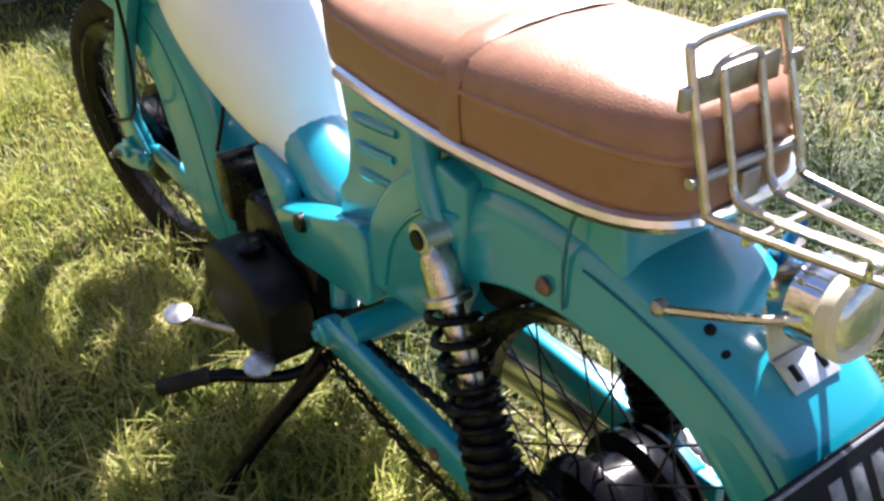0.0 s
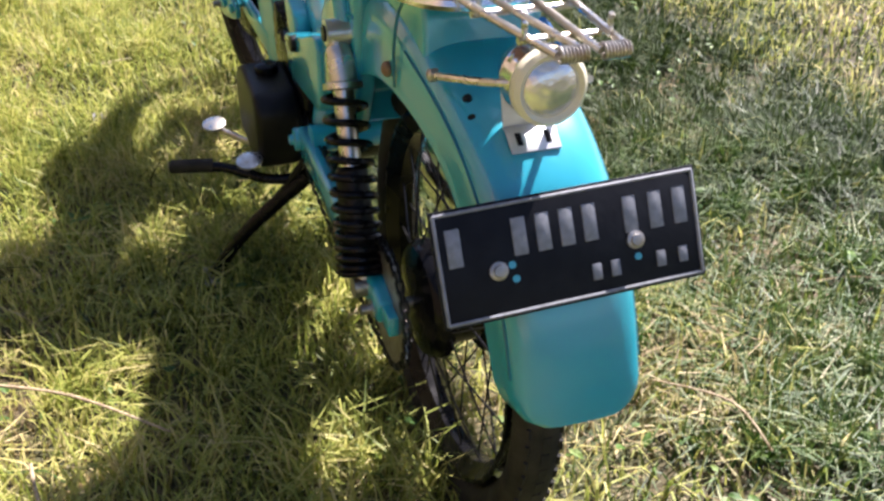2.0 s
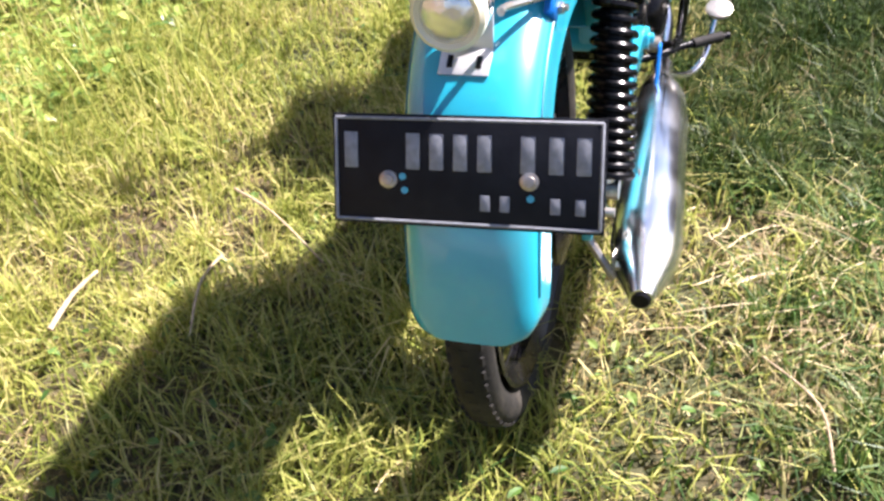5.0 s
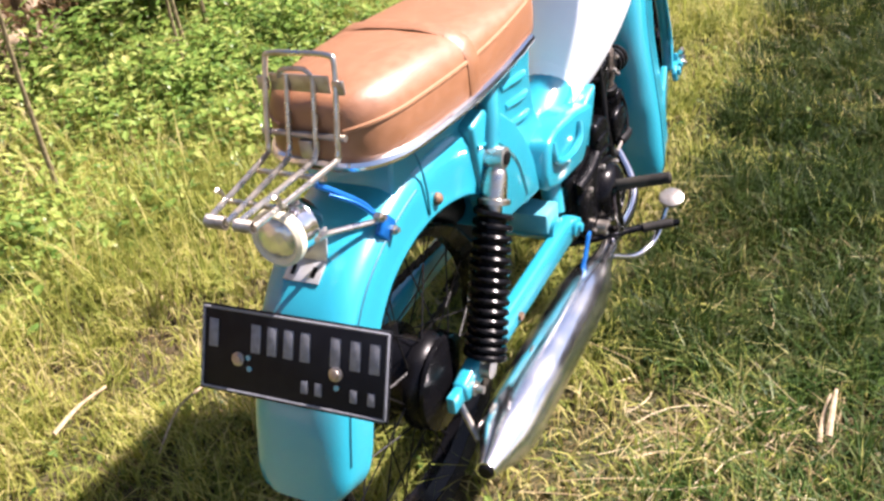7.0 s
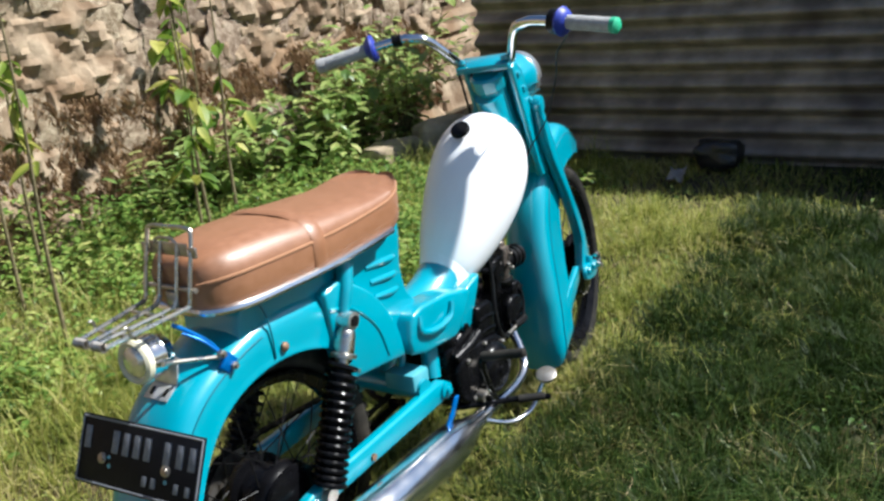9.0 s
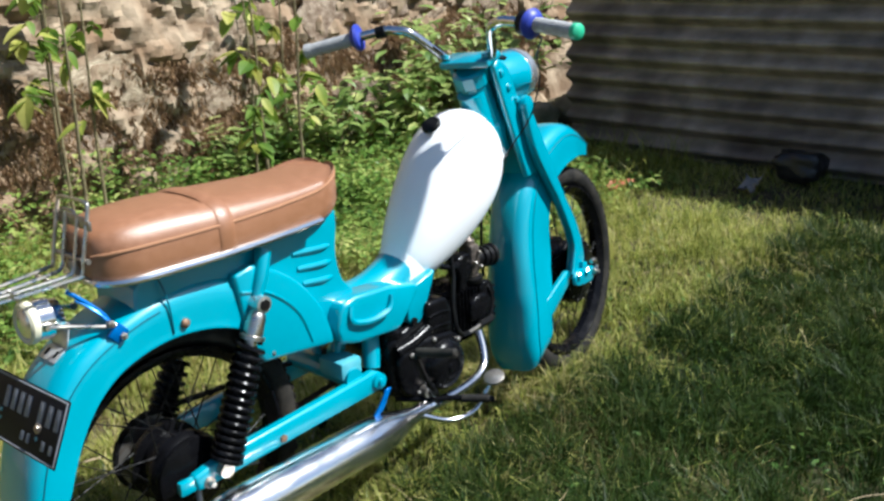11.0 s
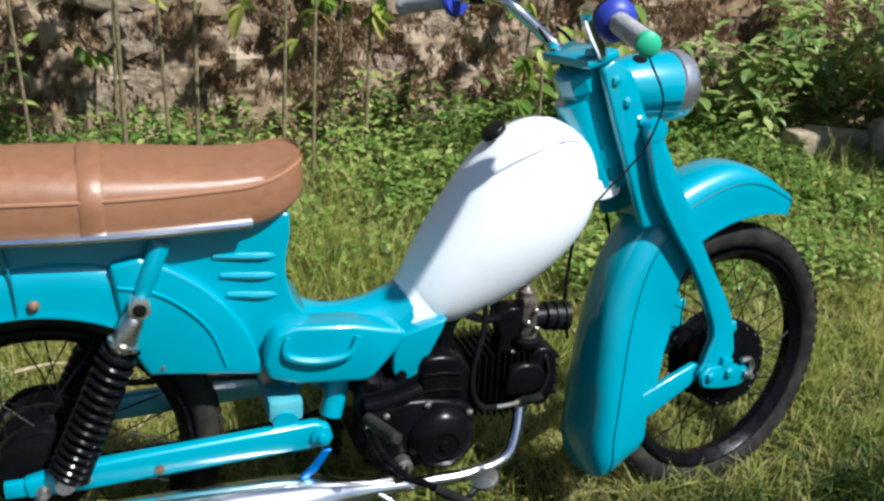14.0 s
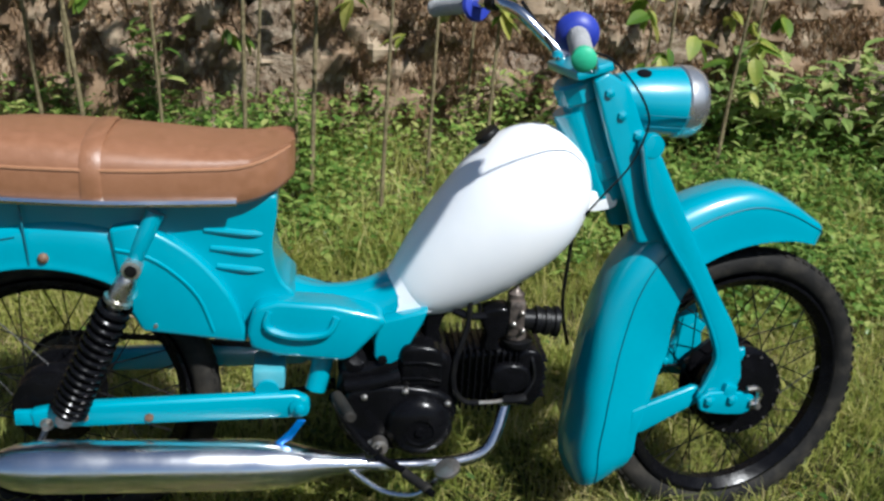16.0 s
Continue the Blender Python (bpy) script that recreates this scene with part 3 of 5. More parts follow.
def collar_mesh():
    """White skirt round the foot of the tank, pointed at both flanks."""
    bm = bmesh.new()
    A, d = Vector((0.700, 0, 0.515)), Vector((0.285, 0, 0.307)).normalized()
    s = Vector((0, 1, 0))
    n = d.cross(s)
    low = catmull([(0, -0.008, 0), (50, -0.016, 0), (82, -0.028, 0), (98, -0.026, 0), (120, 0.030, 0), (150, 0.05, 0), (180, 0.052, 0)], 8)
    ks = [p for p in low] + [Vector((360 - p.x, p.y, 0)) for p in low[-2:0:-1]]
    ring = lambda a, ex, ey: [A + d * q + n * ((ex + 0.22 * q) * math.cos(radians(k.x))) + s * ((ey + 0.22 * q) * math.sin(radians(k.x))) for k in ks for q in [a if a is not None else k.y]]
    bridge(bm, [ring(0.06, 0.060, 0.052), ring(None, 0.061, 0.0575), ring(None, 0.055, 0.051)], True, False)
    return bm


part("collar", collar_mesh(), WHITE, tank, angle=50)


# wheels
def wheel(c, name, hr, m=None, hw=1.0, ax=0.0):
    w = m or Matrix()
    tyre = bmesh.new()
    prof = []
    for k in range(20):
        a = 2 * math.pi * k / 20
        prof.append((0.030 * math.sin(a) * (0.92 + 0.08 * math.cos(a)), RAD - 0.026 + 0.0275 * math.cos(a)))
    N = 72
    rings = []
    for i in range(N):
        t = 2 * math.pi * i / N
        rings.append([(c.x + r * math.cos(t), c.y + y, c.z + r * math.sin(t)) for y, r in prof])
    rings.append(rings[0])
    bridge(tyre, rings, True, False)
    bmesh.ops.remove_doubles(tyre, verts=tyre.verts, dist=1e-6)
    ty = part("tyre", turned(tyre, w), RUBBER, bike, name)
    tread = bmesh.new()
    for i in range(76):
        t = 2 * math.pi * (i + 0.5) / 76
        for y, tilt in ((-0.017, 0.3), (0.0, 0.0), (0.017, -0.3)):
            tt = t + (0.041 if y == 0 else 0)
            rr = RAD - (0.0005 if y == 0 else 0.0058)
            rot = Matrix.Rotation(-tt, 4, "Y") @ Matrix.Rotation(-y * 30, 4, "Z")
            block((c.x + rr * math.cos(tt), c.y + y, c.z + rr * math.sin(tt)), (0.0045, 0.010, 0.0125), 0, rot, tread)
    part("tread", turned(tread, w), RUBBER, ty, smooth=False)
    rim = bmesh.new()
    prof = [(y, r + 0.014) for y, r in ((-0.024, 0.226), (-0.025, 0.220), (-0.016, 0.210), (-0.010, 0.202), (0.010, 0.202), (0.016, 0.210), (0.025, 0.220), (0.024, 0.226), (0.014, 0.216), (0, 0.210), (-0.014, 0.216))]
    rings = [[(c.x + r * math.cos(2 * math.pi * i / 64), c.y + y, c.z + r * math.sin(2 * math.pi * i / 64)) for y, r in prof] for i in range(64)]
    rings.append(rings[0])
    bridge(rim, rings, True, False)
    bmesh.ops.remove_doubles(rim, verts=rim.verts, dist=1e-6)
    part("rim", turned(rim, w), BLACK, bike, "black steel wheel rim")
    hub = lathe([(a * hw, r) for a, r in ((-0.058, 0.012), (-0.056, 0.5 * hr), (-0.05, 0.9 * hr), (-0.040, hr), (-0.026, hr), (-0.022, 0.8 * hr), (0.022, 0.8 * hr), (0.026, hr), (0.040, hr), (0.05, 0.9 * hr), (0.056, 0.5 * hr), (0.058, 0.012))], c, (0, 1, 0), 40)
    hb = part("hub", turned(hub, w), BLACK, bike, "black brake hub")
    for i in range(36):
        a = 2 * math.pi * (i + 0.5) / 36
        side = 1 if i % 2 else -1
        b = a + (0.55 if (i // 2) % 2 else -0.55)
        p0 = Vector((c.x + (hr - 0.006) * math.cos(b), c.y + side * 0.034 * hw, c.z + (hr - 0.006) * math.sin(b)))
        p1 = Vector((c.x + 0.217 * math.cos(a), c.y + side * 0.005, c.z + 0.217 * math.sin(a)))
        part("spoke", turned(tube([p0, p1], 0.0014, 5), w), BLACK_MATT, hb, smooth=False)
    part("axle", turned(lathe([(math.copysign(abs(a) - ax, a), r) for a, r in ((-0.125, 0.006), (-0.112, 0.0065), (-0.112, 0.012), (-0.102, 0.012), (-0.101, 0.007), (0.101, 0.007), (0.102, 0.012), (0.112, 0.012), (0.112, 0.0065), (0.125, 0.006))], c, (0, 1, 0), 12), w), STEEL, hb)


wheel(RA, "rear tyre of worn black rubber", 0.078)
wheel(FA, "front tyre of worn black rubber", 0.094, FRONT, 0.85, 0.014)

# front mudguard: short upper blade and long lower blade
FCE = FA
FN = (FCE, 66, 124, 30, lambda u: lerp(0.372, 0.43, step(u, 0, 0.55)) - 0.010 * max(0.0, 1 - u / 0.05) ** 2, lambda u: lerp(0.328, 0.31, u), lambda u: 0.046 + 0.014 * step(u, 0, 0.4) - 0.016 * max(0.0, 1 - u / 0.07) ** 2)
nose = fpart("front_fender_nose", u_fender(*FN), TEAL, bike, "turquoise front mudguard nose", angle=60)
FB = (FCE, 118, 207, 34, lambda u: lerp(0.418, 0.347, step(u, 0, 0.6)) + 0.032 * step(u, 0.7, 1.0), lambda u: lerp(0.29, 0.215, step(u, 0, 0.4)) + 0.045 * step(u, 0.55, 1.0) + 0.03 * max(0.0, (u - 0.9) / 0.1) ** 2, lambda u: 0.060 + 0.015 * step(u, 0.25, 0.8) - 0.014 * max(0.0, (u - 0.92) / 0.08) ** 2)
blade = fpart("front_fender", u_fender(*FB), TEAL, bike, "long turquoise lower front mudguard", angle=60)
for s in (1, -1):
    fpart("crease", crease(*FN, s, 6), CREASE_SHADE, nose)
    fpart("crease", crease(*FB, s, 6), CREASE_SHADE, blade)

# fork
leg_poly = smooth2([(1.119, 0.818), (1.183, 0.703), (1.258, 0.571), (1.326, 0.46), (1.349, 0.37)], 3) + [(1.329, 0.308), (1.262, 0.338)] + smooth2([(1.272, 0.372), (1.284, 0.429), (1.217, 0.559), (1.154, 0.649), (1.104, 0.734), (1.076, 0.845)], 3)
for s in (1, -1):
    fork_leg = fpart("fork_leg", plate_xz(leg_poly, s * 0.062, s * 0.086, 0.009, 3), TEAL, bike)
    fpart("fender_strut", plate_xz([(1.12, 0.318), (1.115, 0.262), (1.15, 0.268), (1.262, 0.318), (1.275, 0.35), (1.25, 0.356)], s * 0.060, s * 0.076, 0.005), TEAL, bike)
    fpart("link_arm", plate_xz(smooth2([(1.25, 0.335), (1.27, 0.35), (1.33, 0.345), (1.372, 0.335), (1.376, 0.31), (1.35, 0.295), (1.28, 0.305), (1.255, 0.315)], 2), s * 0.086, s * 0.097, 0.003), TEAL, bike)
    for x, z in ((1.272, 0.334), (1.322, 0.332)):
        fpart("link_bolt", lathe([(0, 0.011), (0.008, 0.011), (0.010, 0.009), (0.012, 0.0)], (x, s * 0.095, z), (0, s, 0), 6), TEAL, bike, smooth=False)
fork_head = fpart("fork_crown", plate_xz([(1.018, 0.958), (1.055, 0.935), (1.085, 0.87), (1.125, 0.80), (1.165, 0.70), (1.165, 0.65), (1.135, 0.65), (1.13, 0.70), (1.10, 0.77), (1.062, 0.855), (1.035, 0.92)], -0.060, 0.060, 0.008, 3), TEAL, bike, angle=50)
for s in (1, -1):
    fpart("crown_cheek", plate_xz([(0.985, 0.945), (1.01, 0.962), (1.055, 0.935), (1.085, 0.87), (1.125, 0.80), (1.165, 0.70), (1.165, 0.65), (1.10, 0.65), (1.065, 0.74), (1.02, 0.85)], s * 0.046, s * 0.064, 0.007, 3), TEAL, fork_head, angle=50)
fpart("head_tube", lathe([(-0.06, 0.036), (-0.02, 0.037), (-0.015, 0.041), (0.02, 0.041), (0.025, 0.037), (0.13, 0.037), (0.135, 0.043), (0.165, 0.043), (0.17, 0.036)], (1.045, 0, 0.785), (-0.40, 0, 0.917), 10), TEAL, fork_head, angle=30)
fpart("top_clamp", block((0.985, 0, 0.962), (0.07, 0.135, 0.018), 0.006, Matrix.Rotation(radians(-15), 4, "Y")), TEAL, bike)
for s in (1, -1):
    for x, z in ((1.015, 0.925), (1.043, 0.886), (1.077, 0.851)):
        fpart("crown_bolt", lathe([(0, 0.009), (0.006, 0.009), (0.009, 0.0)], (x, s * 0.063, z), (0, s, 0), 6), TEAL, fork_head, smooth=False)
    for x in (0.965, 1.0):
        fpart("clamp_bolt", lathe([(0, 0.01), (0.010, 0.010), (0.014, 0.0)], (x, s * 0.055, 0.968 - (x - .965) * 0.2), (0.1, 0, 1), 12), TEAL, fork_head)
part("steering_tube", lathe([(0, 0.034), (0.17, 0.034)], (1.045, 0, 0.73), (-0.40, 0, 0.917), 20), TEAL, bike)
headlight = fpart("headlight", lathe([(0, 0.02), (0.01, 0.042), (0.05, 0.054), (0.10, 0.060), (0.132, 0.062)], (1.045, 0, 0.906), (1, 0, -0.06), 32), TEAL, bike, "turquoise headlight shell")
fpart("rim", lathe([(0.130, 0.062), (0.133, 0.0655), (0.155, 0.0655), (0.170, 0.060), (0.176, 0.052)], (1.045, 0, 0.906), (1, 0, -0.06), 32), ALLOY, headlight, "chrome headlight ring")
fpart("lens", lathe([(0.168, 0.055), (0.178, 0.04), (0.183, 0.02), (0.184, 0.0)], (1.045, 0, 0.906), (1, 0, -0.06), 32), LENS, headlight)

# handlebar
bar = [(0.990, 0.0, 0.960), (0.988, 0.045, 0.960), (0.975, 0.068, 0.975), (0.915, 0.105, 1.036), (0.893, 0.135, 1.050), (0.880, 0.18, 1.051), (0.826, 0.355, 1.023)]
handlebar = fpart("handlebar", tube([(x, -y, z) for x, y, z in bar[:0:-1]] + bar, 0.011, 12, 6), CHROME, bike, "chrome handlebar")
for s in (1, -1):
    a, b = Vector((0.868, s * 0.235, 1.042)), Vector((0.826, s * 0.355, 1.023))
    d = (b - a).normalized()
    fpart("grip", lathe([(0, 0.017)] + [(0.006 + 0.004 * i, 0.0165 if i % 2 else 0.0152) for i in range(28)] + [(0.122, 0.017), (0.124, 0.012)], a, d, 16), GREY_RUBBER, handlebar, "ribbed grey rubber grip")
    fpart("collar", lathe([(-0.012, 0.018), (-0.010, 0.030), (-0.004, 0.033), (0.004, 0.028), (0.012, 0.018)], a, d, 24), BLUE_RUBBER, handlebar, "blue rubber grip flange")
    fpart("grip_end", lathe([(0.121, 0.0175), (0.132, 0.0175), (0.136, 0.012), (0.137, 0.0)], a, d, 16), GREEN_CAP if s < 0 else GREY_RUBBER, handlebar)
fpart("throttle_drum", lathe([(-0.035, 0.02), (-0.03, 0.027), (-0.014, 0.027), (-0.012, 0.02)], Vector((0.868, -0.235, 1.042)), (-0.33, -0.93, -0.14), 20), BLACK_MATT, handlebar)
fpart("bar_clamp", lathe([(-0.01, 0.0145), (0.012, 0.0145)], (0.882, 0.17, 1.051), (-0.3, 0.95, -0.1), 14), BLACK_MATT, handlebar)

# engine
engine = part("engine", plate_xz(smooth2([(0.575, 0.34), (0.58, 0.405), (0.63, 0.415), (0.69, 0.44), (0.76, 0.445), (0.79, 0.42), (0.80, 0.36), (0.80, 0.29), (0.76, 0.238), (0.63, 0.235), (0.575, 0.28)], 2), -0.080, 0.088, 0.016, 3), BLACK, bike, "black enamelled engine case", angle=50)
part("case_cover", lathe([(0, 0.066), (0.018, 0.065), (0.032, 0.058), (0.042, 0.046), (0.046, 0.03), (0.047, 0.026), (0.044, 0.024), (0.044, 0.010), (0.048, 0.008), (0.048, 0)], (0.728, -0.078, 0.298), (0, -1, 0), 36), BLACK, engine, angle=50)
part("case_cover", plate_xz(smooth2([(0.585, 0.335), (0.60, 0.372), (0.66, 0.382), (0.735, 0.375), (0.79, 0.352), (0.792, 0.29), (0.76, 0.245), (0.64, 0.243), (0.595, 0.275)], 2), -0.098, -0.075, 0.012, 3), BLACK, engine, angle=50)
part("case_cover", lathe([(0, 0.062), (0.030, 0.060), (0.042, 0.052), (0.046, 0.03), (0.047, 0)], (0.735, 0.09, 0.312), (0, 1, 0), 28), BLACK, engine)
part("breather_box", plate_xz(smooth2([(0.690, 0.375), (0.690, 0.448), (0.705, 0.460), (0.75, 0.457), (0.766, 0.44), (0.770, 0.372)], 2), -0.092, -0.02, 0.009, 3), BLACK, engine, angle=50)
for z in (0.392, 0.424):
    part("box_rib", tube([(0.694, -0.093, z + 0.003), (0.73, -0.0935, z + 0.004), (0.764, -0.093, z - 0.002)], 0.0028, 6, 3), BLACK, engine)
part("case_neck", lathe([(0, 0.026), (0.03, 0.026), (0.04, 0.018), (0.042, 0)], (0.60, -0.045, 0.395), (0.25, -0.55, 0.8), 18), BLACK, engine)
part("case_hump", tube([(0.59, -0.085, 0.377), (0.64, -0.09, 0.386), (0.69, -0.088, 0.40)], 0.014, 10, 4), BLACK, engine)
cyl = part("cylinder", plate_xz([(0.785, 0.325), (0.785, 0.420), (0.88, 0.432), (0.94, 0.428), (0.945, 0.335), (0.87, 0.312)], -0.050, 0.050, 0.012), BLACK, engine)
for k in range(10):
    part("fin", block((0.797 + 0.0125 * k, 0, 0.372 - 0.0006 * k), (0.003, 0.125, 0.118 + 0.012 * math.sin(0.3 * k)), 0.001), BLACK, cyl)
part("cylinder_head", plate_xz(smooth2([(0.915, 0.318), (0.912, 0.42), (0.935, 0.436), (0.958, 0.425), (0.968, 0.38), (0.962, 0.335), (0.945, 0.312)], 2), -0.062, 0.062, 0.012), BLACK, engine)
for k in range(5):
    part("head_fin", block((0.955, 0, 0.335 + 0.019 * k), (0.034, 0.118, 0.004), 0.0012), BLACK, cyl)
part("tappet_cap", lathe([(0, 0.027), (0.010, 0.027), (0.016, 0.022), (0.018, 0)], (0.90, -0.035, 0.375), (0.1, -1, 0), 12), BLACK, engine)
part("tappet_cap", lathe([(0, 0.026), (0.012, 0.026), (0.018, 0.02), (0.02, 0)], (0.925, -0.01, 0.318), (0.15, 0, -1), 12), BLACK, engine)
part("head_cover", plate_xz(smooth2([(0.86, 0.352), (0.865, 0.40), (0.90, 0.412), (0.935, 0.40), (0.938, 0.36), (0.90, 0.345)], 2), -0.074, -0.05, 0.008), BLACK, engine)
carb = part("carburettor", block((0.905, -0.035, 0.498), (0.032, 0.046, 0.075), 0.008), CARB, bike, "grimy cast carburettor")
part("float_bowl", lathe([(0, 0.020), (0.016, 0.021), (0.020, 0.016), (0.022, 0.0)], (0.908, -0.035, 0.470), (0, 0, -1), 16), CARB, carb)
part("intake_boot", lathe([(0, 0.026), (0.006, 0.031), (0.016, 0.031), (0.020, 0.024)], (0.912, -0.03, 0.432), (0, 0, 1), 20), BLACK_MATT, carb)
part("intake_horn", lathe([(0, 0.02), (0.022, 0.02), (0.024, 0.027), (0.032, 0.027), (0.034, 0.024), (0.040, 0.024), (0.042, 0.028), (0.050, 0.028), (0.052, 0.025), (0.058, 0.025), (0.060, 0.029), (0.069, 0.029), (0.071, 0.022), (0.03, 0.016)], (0.918, -0.035, 0.490), (1, 0, -0.08), 24), BLACK_MATT, carb)
for p in ((0.912, -0.060, 0.515), (0.916, -0.060, 0.478), (0.898, -0.060, 0.492)):
    part("carb_screw", lathe([(0, 0.005), (0.005, 0.005), (0.007, 0.003), (0.008, 0)], p, (0.1, -1, 0), 8), STEEL, carb)
part("intake_pipe", plate_xz(smooth2([(0.842, 0.515), (0.89, 0.52), (0.892, 0.468), (0.875, 0.455), (0.872, 0.43), (0.845, 0.43), (0.850, 0.462), (0.838, 0.49)], 2), -0.055, -0.012, 0.010, 3), BLACK, carb)
part("choke_link", tube([(0.846, -0.05, 0.503), (0.815, -0.055, 0.505), (0.785, -0.05, 0.515)], 0.008, 8, 4), BLACK, carb)
part("slide_top", lathe([(0, 0.016), (0.012, 0.016), (0.016, 0.010), (0.022, 0.005), (0.03, 0.003)], (0.903, -0.035, 0.532), (0.05, 0, 1), 16), CARB, carb)

# exhaust
part("muffler", lathe([(-0.015, 0.009), (-0.018, 0.012), (-0.018, 0.015), (0.0, 0.020), (0.05, 0.040), (0.10, 0.047), (0.46, 0.047), (0.52, 0.042), (0.58, 0.026), (0.62, 0.019), (0.66, 0.018)], (-0.03, -0.172, 0.268), (0.62, 0.04, -0.03), 36), CHROME_SOFT, bike, "chrome tapered muffler")
# Solid black cap drawn in place of the open pipe end.
part("outlet", lathe([(-0.022, 0.0), (-0.022, 0.0095), (-0.019, 0.0125), (-0.012, 0.0125)], (-0.03, -0.172, 0.268), (0.62, 0.04, -0.03), 20), BLACK_MATT, bike, "black cap filling the tailpipe outlet")
part("exhaust_pipe", tube([(0.585, -0.133, 0.238), (0.70, -0.125, 0.229), (0.79, -0.12, 0.230), (0.85, -0.11, 0.243), (0.878, -0.09, 0.275), (0.90, -0.05, 0.33)], 0.0125, 14), CHROME, bike, "chrome exhaust pipe")

# rear suspension
for s in (1, -1):
    arm = part("swing_arm", plate_xz([(0.035, 0.338), (0.10, 0.352), (0.50, 0.372), (0.525, 0.36), (0.528, 0.338), (0.51, 0.322), (0.13, 0.306), (0.04, 0.305)], s * 0.086, s * 0.110, 0.007), TEAL, bike)
    part("pivot", lathe([(0, 0.019), (0.008, 0.018), (0.010, 0.009), (0.016, 0.008), (0.018, 0)], (0.508, s * 0.108, 0.347), (0, s, 0), 16), TEAL, arm)
    part("adjuster", block((0.03, s * 0.098, 0.322), (0.045, 0.014, 0.028), 0.003), TEAL, arm)
    for x, z in ((0.242, 0.328), (0.13, 0.33)):
        part("arm_bolt", lathe([(0, 0.008), (0.006, 0.008), (0.008, 0)], (x, s * 0.109, z), (0, s, 0), 6), RUST, arm)
    top, bot = Vector((0.229, s * 0.103, 0.618)), Vector((0.098, s * 0.112, 0.33))
    d = (bot - top).normalized()
    shock = part("shock_absorber", lathe([(0.013, 0.012), (0.020, 0.0165), (0.028, 0.0185), (0.056, 0.0195), (0.060, 0.0195), (0.062, 0.025), (0.069, 0.025), (0.071, 0.0135), (0.19, 0.0135), (0.192, 0.02), (0.29, 0.02), (0.295, 0.014), (0.315, 0.012)], top, d, 20), CHROME_WORN, bike, "rear shock absorber with black coil spring")
    side = d.cross(Vector((0, 1, 0))).normalized()
    coil = []
    turns = 13 if s > 0 else 15
    for i in range(turns * 14 + 1):
        u = i / (turns * 14)
        uu = 1 - (1 - u) ** (1.5 if s > 0 else 1.1)
        a = 2 * math.pi * turns * u
        coil.append(top + d * (0.074 + 0.226 * uu) + (0.025 + 0.004 * u) * (math.cos(a) * side + math.sin(a) * Vector((0, 1, 0))))
    part("spring", tube(coil, 0.0048 if s > 0 else 0.0056, 8, 1), BLACK, shock, "black coil spring")
    part("dust_cover", lathe([(0.165 if s > 0 else 0.085, 0.016), (0.17 if s > 0 else 0.09, 0.0205), (0.295, 0.0235), (0.302, 0.018)], top, d, 20), BLACK_MATT, shock, "black rubber dust cover")
    part("eye", lathe([(-0.016, 0.011), (-0.015, 0.0165), (0.015, 0.0165), (0.016, 0.011)], top, (0, 1, 0), 20), ALLOY, shock)
    part("bush", lathe([(-0.019, 0.0), (-0.0185, 0.0105), (0.0185, 0.0105), (0.019, 0.0)], top, (0, 1, 0), 16), BLACK_MATT, shock)
    part("eye", lathe([(-0.014, 0.015), (0.014, 0.015)], bot, (0, 1, 0), 20), STEEL, shock)
    part("shock_mount", tube([(0.268, s * 0.080, 0.71), (0.248, s * 0.090, 0.665), (0.230, s * 0.092, 0.622)], 0.017, 12, r_end=0.012), TEAL, bike)

# number plate
plate_m = Matrix.Translation((-0.209, -0.0165, 0.545)) @ Matrix.Rotation(radians(-90), 4, "Z") @ Matrix.Rotation(radians(64), 4, "X") @ Matrix.Rotation(radians(1.8), 4, "Z") @ Matrix.Diagonal((1.1, 1.05, 1, 1))
plate = part("number_plate", turned(block((0, 0, 0), (0.25, 0.105, 0.003), 0.001), plate_m), PLATE_BLACK, bike, "black embossed number plate with grey border")
part("border", turned(tube([(-0.121, -0.0485, 0.002), (0.121, -0.0485, 0.002), (0.1215, -0.048, 0.002), (0.1215, 0.048, 0.002), (0.121, 0.0485, 0.002), (-0.121, 0.0485, 0.002), (-0.1215, 0.048, 0.002), (-0.1215, -0.048, 0.002)], 0.0018, 6, 1, smooth_path=False, closed=True), plate_m), PLATE_GREY, plate)
for x, w in ((-0.107, 0.013), (-0.048, 0.013), (-0.026, 0.013), (-0.004, 0.013), (0.018, 0.013), (0.057, 0.013), (0.082, 0.013), (0.106, 0.013)):
    part("bar", turned(block((x, 0.018, 0.002), (w, 0.034, 0.002), 0.0008), plate_m), PLATE_GREY, plate)
for x in (0.019, 0.037, 0.082, 0.104):
    part("bar", turned(block((x, -0.028, 0.002), (0.009, 0.015, 0.002), 0.0008), plate_m), PLATE_GREY, plate)
for x, y in ((-0.058, -0.006), (-0.056, -0.019), (0.060, -0.022)):
    part("screw_hole", turned(lathe([(0, 0.0035), (0.0022, 0.0035), (0.0023, 0)], (x, y, 0.0), (0, 0, 1), 10), plate_m), TEAL, plate)
for x, y in ((-0.071, -0.009), (0.059, -0.006)):
    part("plate_bolt", turned(lathe([(0, 0.0085), (0.003, 0.0085), (0.004, 0.0055), (0.006, 0.005), (0.0065, 0)], (x, y, 0.001), (0, 0, 1), 16), plate_m), STEEL, plate)

